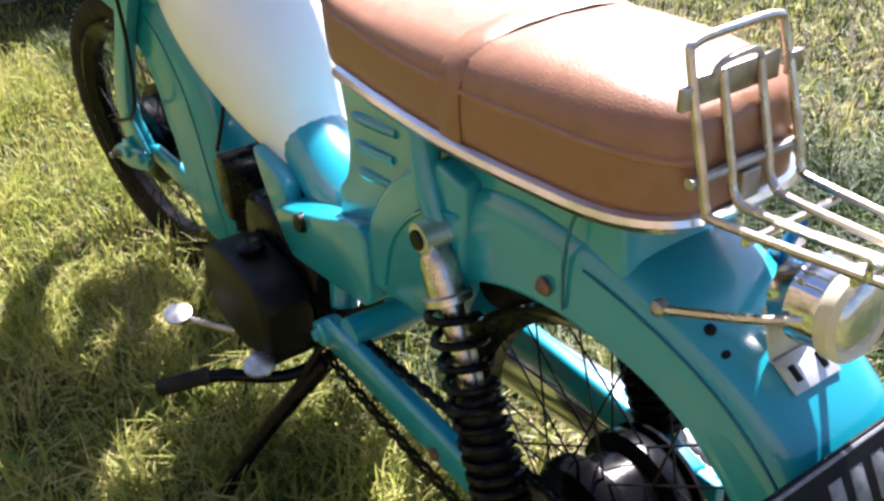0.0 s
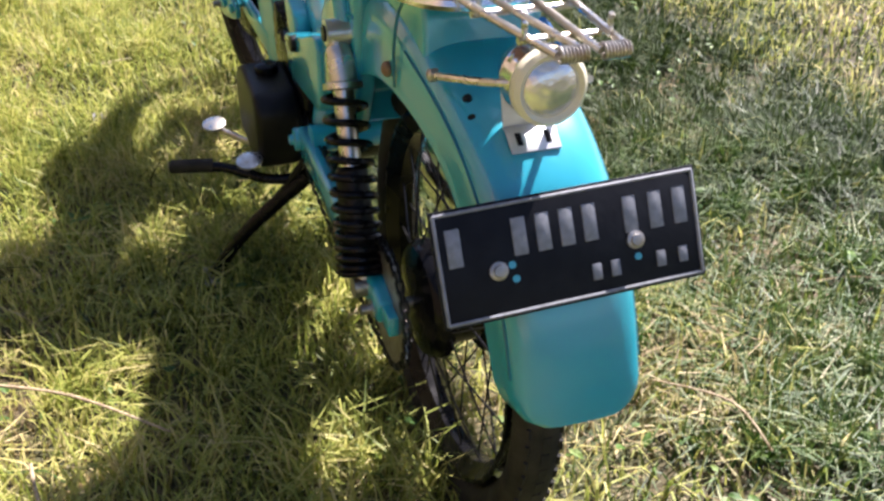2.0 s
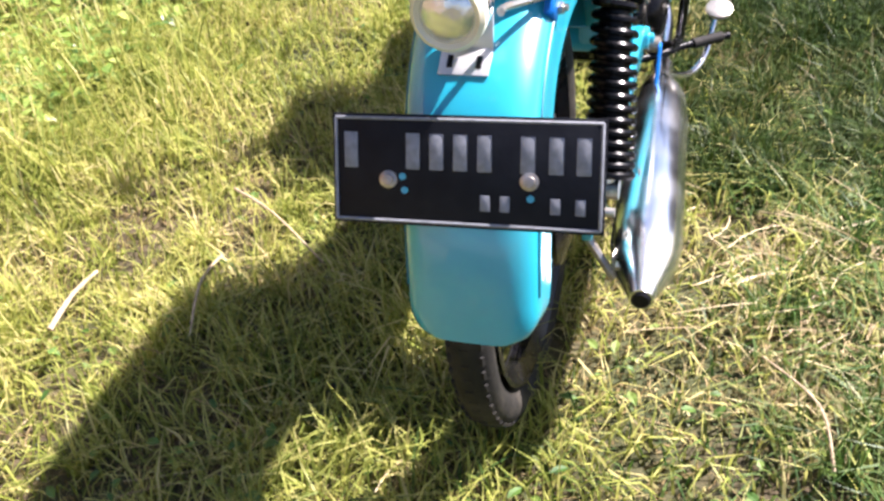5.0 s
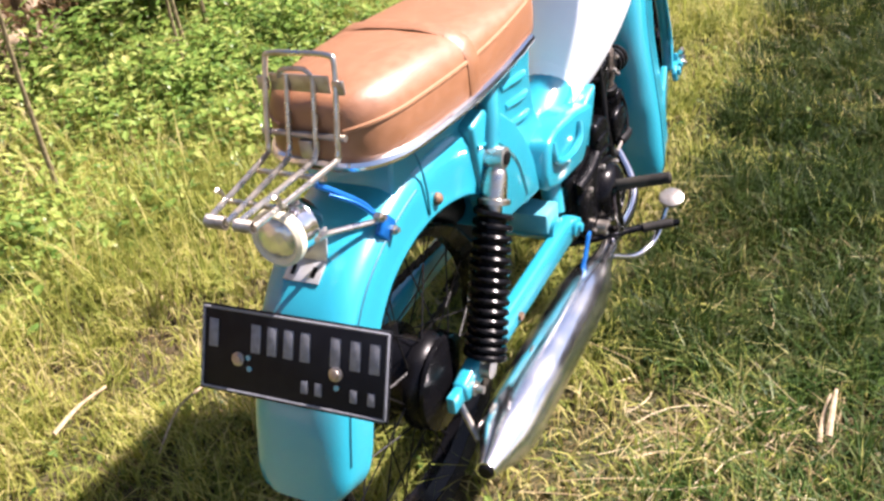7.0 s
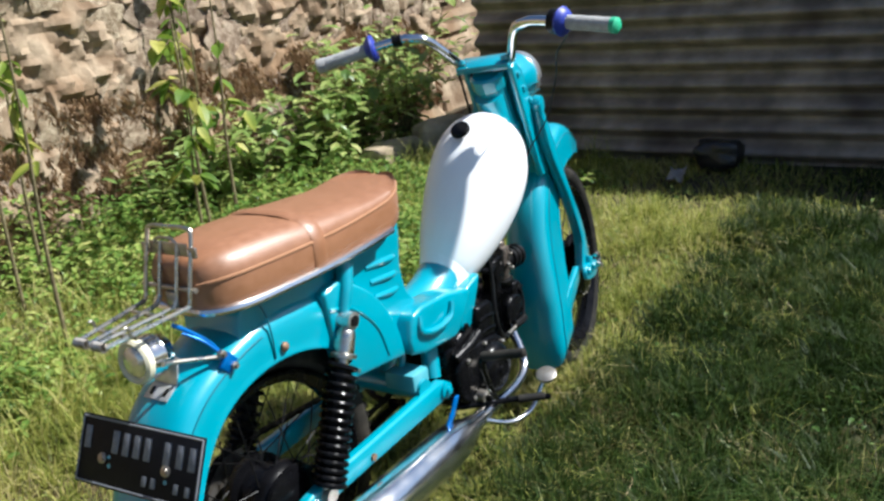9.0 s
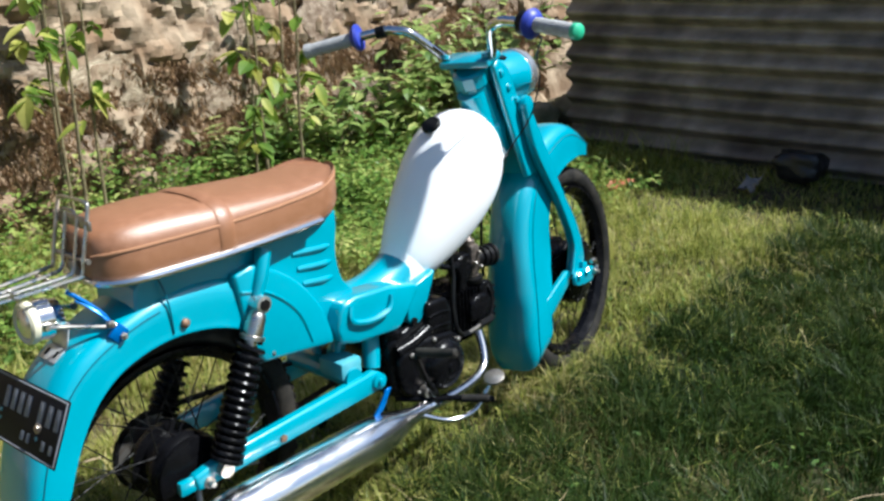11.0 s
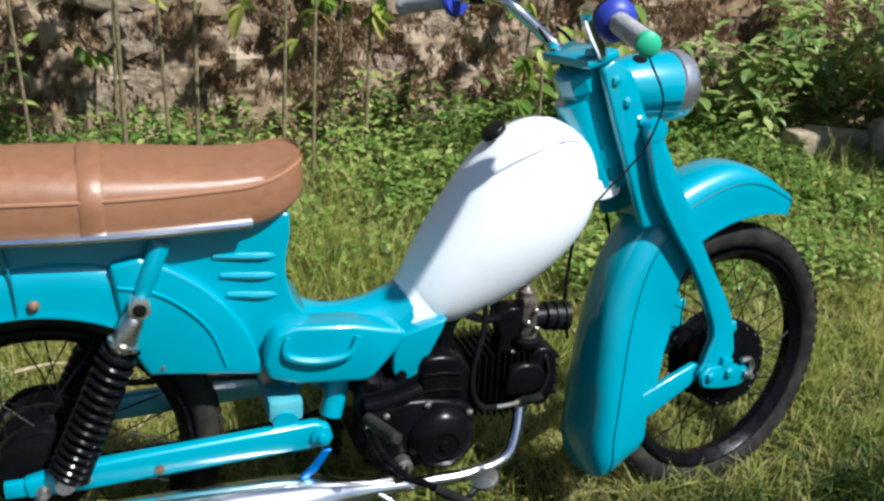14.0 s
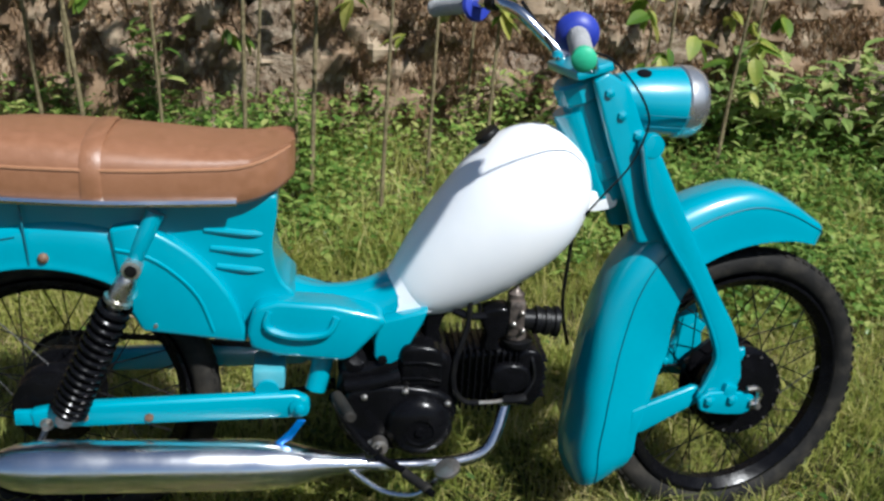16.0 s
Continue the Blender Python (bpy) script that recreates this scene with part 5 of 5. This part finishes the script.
def tufts(n, xr, yr, each, hmin, hmax):
    """Clumps of longer blades fanning out from one root."""
    Vs, Fs, o = [], [], 0
    for i in range(n):
        x, y, r = rng.uniform(*xr), rng.uniform(*yr), rng.uniform(0.012, 0.05)
        V, F = blades(int(each * rng.uniform(0.5, 1.4)), (x - r, x + r), (y - r, y + r), hmin, hmax, 0.002, 0.0045, 1.7, None, 1.2)
        Vs.append(V.reshape(-1, 3))
        Fs += [tuple(q + o for q in f) for f in F]
        o += V.size // 3
    return np.concatenate(Vs), Fs


# Tufts share the grass colour that has shade mixed in.
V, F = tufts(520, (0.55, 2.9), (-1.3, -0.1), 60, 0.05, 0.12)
stuff_mesh("grass_tufts", V, F, GRASS_LUSH_SHADE, "longer tufts of shade-darkened green standing in the lawn", "grass")
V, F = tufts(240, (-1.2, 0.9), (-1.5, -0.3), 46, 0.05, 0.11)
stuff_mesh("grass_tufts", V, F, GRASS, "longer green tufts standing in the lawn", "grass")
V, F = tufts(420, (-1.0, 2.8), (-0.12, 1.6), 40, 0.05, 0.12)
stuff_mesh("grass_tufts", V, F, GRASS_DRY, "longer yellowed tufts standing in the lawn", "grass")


def straw(n, xr, yr, clump=0.0):
    """Dry stalks lying through the lawn."""
    V, F = [], []
    for i in range(n):
        x, y = rng.uniform(*xr), rng.uniform(*yr)
        if noise.noise((x * 2.4, y * 2.4, 41)) + 0.5 * noise.noise((x * 7, y * 7, 3)) < rng.uniform(-0.1, 0.3) - clump:
            continue
        z = height(x, y) + rng.uniform(0.004, 0.045)
        a, L, w = rng.uniform(0, 6.28), rng.uniform(0.04, 0.15), rng.uniform(0.0004, 0.0009)
        up, bend = rng.uniform(-0.1, 0.35), rng.uniform(-0.5, 0.5)
        o = len(V)
        for k in range(5):
            u = k / 4
            px, py = x + L * u * math.cos(a + bend * u), y + L * u * math.sin(a + bend * u)
            pz = z + L * up * u * (1 - 0.6 * u)
            V.append((px - w * math.sin(a), py + w * math.cos(a), pz))
            V.append((px + w * math.sin(a), py - w * math.cos(a), pz + w))
        F += [(o + 2 * k, o + 2 * k + 1, o + 2 * k + 3, o + 2 * k + 2) for k in range(4)]
    return np.array(V), F


V, F = straw(2400, (-1.4, 2.8), (-1.6, 1.7))
stuff_mesh("dry_grass", V, F, STRAW, "dry straw lying through the lawn", "grass")
V, F = straw(800, (0.12, 0.70), (-0.60, -0.22), 0.25)
stuff_mesh("hay", V, F, STRAW, "pale hay scattered beside the muffler", "hay")


def leaf_points(p, a, tilt, L, W, fold=0.25):
    """Corners of one folded, pointed leaf with its stalk end at p."""
    d = np.array([math.cos(a) * math.cos(tilt), math.sin(a) * math.cos(tilt), math.sin(tilt)])
    s = np.array([-math.sin(a), math.cos(a), 0])
    u = np.cross(d, s)
    p = np.array(p)
    return [p, p + d * 0.35 * L + s * W / 2 - u * fold * W * -0.5, p + d * 0.75 * L + s * W * 0.36 + u * fold * W * 0.3, p + d * L - u * 0.12 * L, p + d * 0.75 * L - s * W * 0.36 + u * fold * W * 0.3, p + d * 0.35 * L - s * W / 2 + u * fold * W * 0.5, p + d * 0.5 * L]


LEAF_F = [(0, 1, 6), (1, 2, 6), (2, 3, 6), (3, 4, 6), (4, 5, 6), (5, 0, 6)]


def leaf_cloud(spots):
    V, F = [], []
    for p, a, t, L, W in spots:
        o = len(V)
        V += leaf_points(p, a, t, L, W)
        F += [tuple(o + i for i in f) for f in LEAF_F]
    return np.array(V), F


def weed_spots(n, xr, yr, hfun, Lr):
    out = []
    while len(out) < n:
        x, y = rng.uniform(*xr), rng.uniform(*yr)
        d = noise.noise((x * 1.7, y * 1.7, 21)) + 0.5 * noise.noise((x * 5, y * 5, 2))
        if rng.uniform(-0.7, 0.9) > d + 0.2:
            continue
        top = hfun(x, y) * (0.6 + 0.8 * max(0, d + 0.3))
        for k in range(rng.integers(3, 8)):
            L = rng.uniform(*Lr)
            out.append(((x + rng.normal(0, 0.04), y + rng.normal(0, 0.04), GZ + rng.uniform(0.15, 1.0) * top), rng.uniform(0, 6.28), rng.uniform(-0.5, 0.6), L, L * rng.uniform(0.4, 0.65)))
    return out


V, F = leaf_cloud(weed_spots(11000, (-1.6, 3.9), (1.35, 2.85), lambda x, y: 0.05 + 0.19 * max(0, min(1, (y - 1.5) / 1.1)), (0.022, 0.052)))
stuff_mesh("weeds", V, F, WEED, "low leafy weeds growing below the wall", "weeds")
V, F = leaf_cloud(weed_spots(9000, (1.5, 3.2), (0.75, 2.1), lambda x, y: 0.12, (0.02, 0.046)))
stuff_mesh("lawn_weeds", V, F, WEED, "bright low weeds spreading into the lawn", "weeds")
V, F = leaf_cloud(weed_spots(12000, (-0.9, 2.9), (1.15, 2.5), lambda x, y: 0.10 + 0.16 * max(0, min(1, (y - 1.2) / 1.0)), (0.022, 0.05)))
stuff_mesh("weeds", V, F, WEED, "dense leafy weeds in front of the wall", "weeds")
V, F = leaf_cloud(weed_spots(900, (-1.5, -0.6), (1.6, 2.7), lambda x, y: 0.16, (0.03, 0.06)))
stuff_mesh("weeds", V, F, WEED, "low leafy weeds growing below the wall", "weeds")
V, F = leaf_cloud(weed_spots(1500, (-1.5, 3.4), (-2.2, 1.6), lambda x, y: 0.045, (0.012, 0.03)))
stuff_mesh("clover", V, F, CLOVER, "small broad-leaved weeds in the lawn", "weeds")


# saplings in front of the wall
def leaf_object_mesh(name, L, W):
    me = bpy.data.meshes.new(name)
    N = 6
    V, F = [], []
    for i in range(N + 1):
        u = i / N
        w = W * 0.5 * (math.sin(math.pi * u ** 0.7) ** 0.8 if 0 < u < 1 else 0.02)
        dz = -0.22 * L * u * u
        V += [(u * L, -w, dz + 0.18 * w), (u * L, 0, dz), (u * L, w, dz + 0.18 * w)]
    for i in range(N):
        o = 3 * i
        F += [(o, o + 1, o + 4, o + 3), (o + 1, o + 2, o + 5, o + 4)]
    me.from_pydata(V, [], F)
    me.materials.append(SAPLEAF)
    return me


LEAVES = [leaf_object_mesh("leaf", L, W) for L, W in ((0.070, 0.032), (0.088, 0.042), (0.11, 0.062), (0.055, 0.026))]


def sapling(x, y, h, lean, leaves, low=0.5, big=0):
    sap = thing("sapling", "slender sapling with yellow-green leaves by the wall", "sapling", "saplings along the wall")
    sap.location = (x, y, GZ)
    base = Vector((0, 0, -0.02))
    pts = [base, base + Vector((lean * h * 0.3, 0.01, h * 0.33)), base + Vector((lean * h * 0.62, -0.01, h * 0.66)), base + Vector((lean * h, 0, h))]
    part("stem", tube(pts, rng.uniform(0.007, 0.011), 7, 5, r_end=0.003), STEM, sap)
    for i in range(max(3, leaves * 2 // 5)):
        u = low + (1 - low) * rng.uniform(0, 1) ** 1.25
        p = base + Vector((lean * h * u, 0, h * u))
        a0 = rng.uniform(0, 6.28)
        r = rng.uniform(0.01, 0.14)
        q = p + Vector((r * math.cos(a0), r * math.sin(a0), rng.uniform(0.0, 0.06)))
        part("twig", tube([p, (p + q) / 2 + Vector((0, 0, 0.01)), q], 0.0018, 5, 2), STEM, sap)
        for k in range(rng.integers(3, 7)):
            a = rng.uniform(0, 6.28)
            ob = new("leaf", LEAVES[rng.integers(0, 3) if big else rng.integers(0, 4)])
            ob.parent = sap
            ob.location = q + Vector((0, 0, rng.uniform(-0.02, 0.02)))
            ob.rotation_euler = (rng.uniform(-0.5, 0.5), rng.uniform(0.0, 1.1), a)
            ob.scale = (1, 1, 1)
    return sap


for x, y, h, lean, leaves, low in ((-0.24, 1.72, 1.7, -0.10, 46, 0.56), (0.0, 1.75, 1.75, -0.05, 46, 0.56), (0.27, 1.74, 1.7, 0.0, 44, 0.58), (0.50, 1.80, 1.75, 0.02, 40, 0.56), (0.74, 1.52, 1.3, 0.02, 14, 0.42), (0.95, 2.05, 1.7, 0.02, 24, 0.5), (0.44, 2.15, 1.75, -0.03, 30, 0.5), (-0.45, 1.95, 1.75, -0.08, 46, 0.45), (-0.75, 1.75, 1.6, -0.06, 44, 0.46), (1.22, 2.3, 1.5, 0.03, 22, 0.4)):
    sapling(x, y, h, lean, leaves, low)
for x, y, h, lean, leaves, low in ((1.84, 1.95, 1.25, -0.02, 22, 0.3), (2.15, 2.1, 1.2, 0.04, 20, 0.3), (1.70, 1.85, 1.05, 0.02, 16, 0.35), (-0.5, 2.55, 1.6, -0.04, 30, 0.35), (0.25, 2.5, 1.75, 0.05, 40, 0.25), (1.15, 2.5, 1.7, 0.03, 38, 0.25), (2.4, 2.5, 1.4, 0.02, 24, 0.35)):
    sapling(x, y, h, lean, leaves, low, 1)


# leafy bushes by the shed corner
def bush(x, y, w, h, n, L=(0.05, 0.10)):
    b = thing("bush", "leafy green bush with pale lit leaves", "bush", "bushes by the wall")
    b.location = (x, y, GZ)
    bm = bmesh.new()
    tips = []
    for i in range(9):
        a = rng.uniform(0, 6.28)
        r = rng.uniform(0.2, 1) * w * 0.5
        tip = Vector((r * math.cos(a), r * math.sin(a), h * rng.uniform(0.5, 1.0)))
        tips.append(tip)
        tube([(0, 0, -0.02), tip * 0.5 + Vector((0, 0, 0.04)), tip], 0.006, 5, 3, bm=bm, r_end=0.002)
    part("stem", bm, STEM, b)
    spots = []
    for i in range(n):
        t = tips[rng.integers(0, 9)] * rng.uniform(0.35, 1.05)
        l = rng.uniform(*L)
        spots.append(((t.x + rng.normal(0, 0.06), t.y + rng.normal(0, 0.06), max(0.02, t.z + rng.normal(0, 0.05))), rng.uniform(0, 6.28), rng.uniform(-0.6, 0.5), l, l * rng.uniform(0.4, 0.6)))
    V, F = leaf_cloud(spots)
    me = bpy.data.meshes.new("leaves")
    me.from_pydata(V.tolist(), [], F)
    me.materials.append(BUSHLEAF if x > 1.5 else WEED)
    ob = new("leaves", me)
    ob.parent = b
    return b


for x, y, w, h, n in ((2.55, 2.35, 0.6, 0.50, 260), (2.95, 2.2, 0.7, 0.5, 320), (3.45, 2.3, 0.8, 0.72, 380), (3.85, 2.3, 0.6, 0.70, 260), (4.25, 2.5, 0.8, 0.9, 280), (2.1, 2.55, 0.5, 0.40, 200), (-0.15, 2.45, 0.3, 0.55, 90), (-1.1, 2.4, 0.6, 0.6, 160), (4.7, 2.0, 0.7, 0.8, 200)):
    bush(x, y, w, h, n, (0.06, 0.12) if x > 2.3 else (0.05, 0.10))

# raised stone bed at the shed corner
BEDSTONE = mat("mossy_stone", (0.22, 0.17, 0.11), 0.9, color2=(0.36, 0.29, 0.20), scale=9, bump=0.6, bump_scale=40, stain=(0.06, 0.075, 0.03), stain_scale=4, obrand=0.15)


def rock(size, seed, flat=1.0, sub=2, angular=0.72, rough=0.30):
    bm = bmesh.new()
    bmesh.ops.create_icosphere(bm, subdivisions=sub, radius=0.5)
    for v in bm.verts:
        c = Vector(v.co)
        m = max(abs(c.x), abs(c.y), abs(c.z))
        c = c.lerp(c * (0.44 / m), angular)
        c *= 1 + rough * noise.noise(c * 3.1 + Vector((seed * 7.3, seed, 0)))
        v.co = Vector((c.x * size[0], c.y * size[1], c.z * size[2] * flat))
    return bm


for i, (x, y, sx, sy, sz) in enumerate(((3.66, 1.92, 0.40, 0.24, 0.24), (3.26, 1.98, 0.44, 0.22, 0.18), (4.1, 1.85, 0.4, 0.26, 0.24))):
    r = tagged(link_mesh("kerb_stone", rock((sx, sy, sz), i + 1, sub=3), BEDSTONE, angle=60), "mossy cut stone edging a raised bed", "stone", "stones of the raised bed")
    r.location = (x, y, GZ + sz * 0.38)
    r.rotation_euler = (0, 0, 0.1 * (i - 1))

# litter
BAG = mat("black_bag_plastic", (0.012, 0.012, 0.014), 0.35, color2=(0.02, 0.02, 0.022), scale=20, bump=0.6, bump_scale=25)
b = tagged(link_mesh("plastic_bag", rock((0.17, 0.22, 0.15), 11, sub=3), BAG, angle=80), "crumpled black plastic bag against the shed", "bag")
b.location = (3.58, 0.27, GZ + 0.075)
PAPER = mat("pale_litter", (0.17, 0.165, 0.16), 0.7, color2=(0.26, 0.25, 0.24), scale=20, bump=0.4, bump_scale=30)
RED = mat("red_litter", (0.38, 0.09, 0.05), 0.6, color2=(0.45, 0.14, 0.08), scale=20, bump=0.4, bump_scale=30)


def scrap(name, x, y, sx, sy, material, label):
    bm = bmesh.new()
    bmesh.ops.create_grid(bm, x_segments=6, y_segments=5, size=0.5)
    for v in bm.verts:
        v.co = Vector((v.co.x * sx, v.co.y * sy, 0.03 * noise.noise(v.co * 4 + Vector((x, y, 0)))))
    r = bmesh.ops.extrude_face_region(bm, geom=bm.faces[:])
    bmesh.ops.translate(bm, vec=(0, 0, 0.002), verts=[v for v in r["geom"] if isinstance(v, bmesh.types.BMVert)])
    ob = tagged(link_mesh(name, bm, material), label, "litter")
    ob.location = (x, y, GZ + 0.03)
    ob.rotation_euler = (0.1, 0.1, x)
    return ob


scrap("wrapper", 3.35, 0.40, 0.18, 0.08, PAPER, "flattened pale wrapper on the grass")
scrap("wrapper", 3.03, 0.90, 0.14, 0.09, RED, "faded red wrapper on the grass")
scrap("wrapper", 1.35, 0.42, 0.03, 0.03, PAPER, "small white paper scrap on the grass")

# lying stalks
TWIG = mat("dead_stalk", (0.26, 0.19, 0.11), 0.8, color2=(0.42, 0.33, 0.21), scale=60, bump=0.3, bump_scale=90)
for pts, r in (([(0.364, 0.62, 0.085), (0.28, 0.50, 0.10), (0.19, 0.375, 0.075)], 0.0028), ([(0.18, 0.56, 0.075), (0.08, 0.545, 0.095), (-0.015, 0.52, 0.07)], 0.003), ([(-0.045, 0.755, 0.075), (0.03, 0.757, 0.085), (0.10, 0.755, 0.08)], 0.005), ([(0.40, -0.577, 0.07), (0.46, -0.575, 0.085), (0.515, -0.573, 0.08)], 0.006), ([(0.385, -0.565, 0.065), (0.45, -0.562, 0.07), (0.50, -0.566, 0.08)], 0.005), ([(-0.35, 0.16, 0.06), (-0.30, 0.02, 0.08), (-0.24, -0.09, 0.07)], 0.0025), ([(-0.1, -0.42, 0.07), (-0.02, -0.40, 0.10), (0.08, -0.33, 0.08)], 0.0022)):
    o = Vector(pts[0])
    st = tagged(link_mesh("stalk", tube([Vector(p) - o for p in pts], r, 7, 4, r_end=r * 0.6), TWIG), "dead straw-coloured stalk lying on the lawn", "stalk", "dead stalks on the lawn")
    st.location = o

# stones of the wall
STONE = mat("wall_stone", (0.17, 0.118, 0.074), 0.95, color2=(0.42, 0.34, 0.245), scale=6, bump=1.0, bump_scale=26, detail=9.0, lo=0.36, hi=0.62, stain=(0.15, 0.10, 0.06), stain_scale=4, obrand=0.18)
STONES = []
for i in range(9):
    bm = rock((1, 0.55, 1), 20 + i, sub=3, angular=0.95, rough=0.55)
    me = bpy.data.meshes.new("stone")
    bm.to_mesh(me)
    bm.free()
    me.materials.append(STONE)
    me.polygons.foreach_set("use_smooth", [True] * len(me.polygons))
    me.set_sharp_from_angle(angle=radians(50))
    STONES.append(me)
count = 0
z = 0.30
row = 0
while z < 2.0 and count < 200:
    x = -2.2 + (row % 2) * 0.12
    hz = rng.uniform(0.14, 0.2)
    while x < 4.9 and count < 200:
        w = rng.uniform(0.17, 0.40)
        if rng.uniform() < (0.62 if z > 0.55 else 0.4):
            ob = new("stone", STONES[rng.integers(0, 9)])
            ob.parent = wall_north
            ob.location = (x + w / 2, WALL_Y + 0.045 + 0.05 * z - 0.1 * max(0, 0.5 - z), z + rng.uniform(-0.03, 0.03))
            ob.scale = (w * rng.uniform(0.95, 1.25), rng.uniform(0.07, 0.12), hz * rng.uniform(0.9, 1.45))
            ob.rotation_euler = (rng.uniform(-0.15, 0.15), rng.uniform(-0.5, 0.5), rng.uniform(-0.06, 0.06))
            count += 1
        x += w * 1.02
    z += hz * 1.0
    row += 1


# dry moss and roots hanging on the foot of the wall
MOSS = leaf_mat("dry_moss", [(0.0, (0.13, 0.080, 0.044)), (0.5, (0.25, 0.158, 0.085)), (1.0, (0.40, 0.28, 0.16))], through=0.2, rough=0.9, sheen=0.1)


def hanging_moss(n):
    V, F = [], []
    while len(F) < n:
        x, z = rng.uniform(-2.3, 4.8), rng.uniform(0.12, 1.3)
        edge = 0.72 + 0.28 * noise.noise((x * 1.1, 0, 31)) + 0.15 * noise.noise((x * 4, z * 2, 6))
        if z > edge or rng.uniform(-0.6, 0.8) > noise.noise((x * 5, z * 3, 12)) + 0.3:
            continue
        d = 0.06 * noise.noise((x * 1.5, z * 1.8, 7)) + 0.035 * noise.noise((x * 5, z * 6, 2))
        y = WALL_Y + 0.02 - d + 0.05 * z - 0.1 * max(0, 0.5 - z)
        L, w = rng.uniform(0.02, 0.06), rng.uniform(0.0012, 0.0032)
        a, out = rng.uniform(-1.1, 1.1), rng.uniform(0.006, 0.03)
        o = len(V)
        V += [(x - w, y, z), (x + w, y, z), (x + w * 0.6 + L * 0.5 * math.sin(a), y - out, z - L * 0.45), (x + L * math.sin(a), y - out * 0.9, z - L)]
        F.append((o, o + 1, o + 2, o + 3))
    return np.array(V), F


V, F = hanging_moss(22000)
stuff_mesh("moss", V, F, MOSS, "dry brown moss and roots on the foot of the wall", "moss")
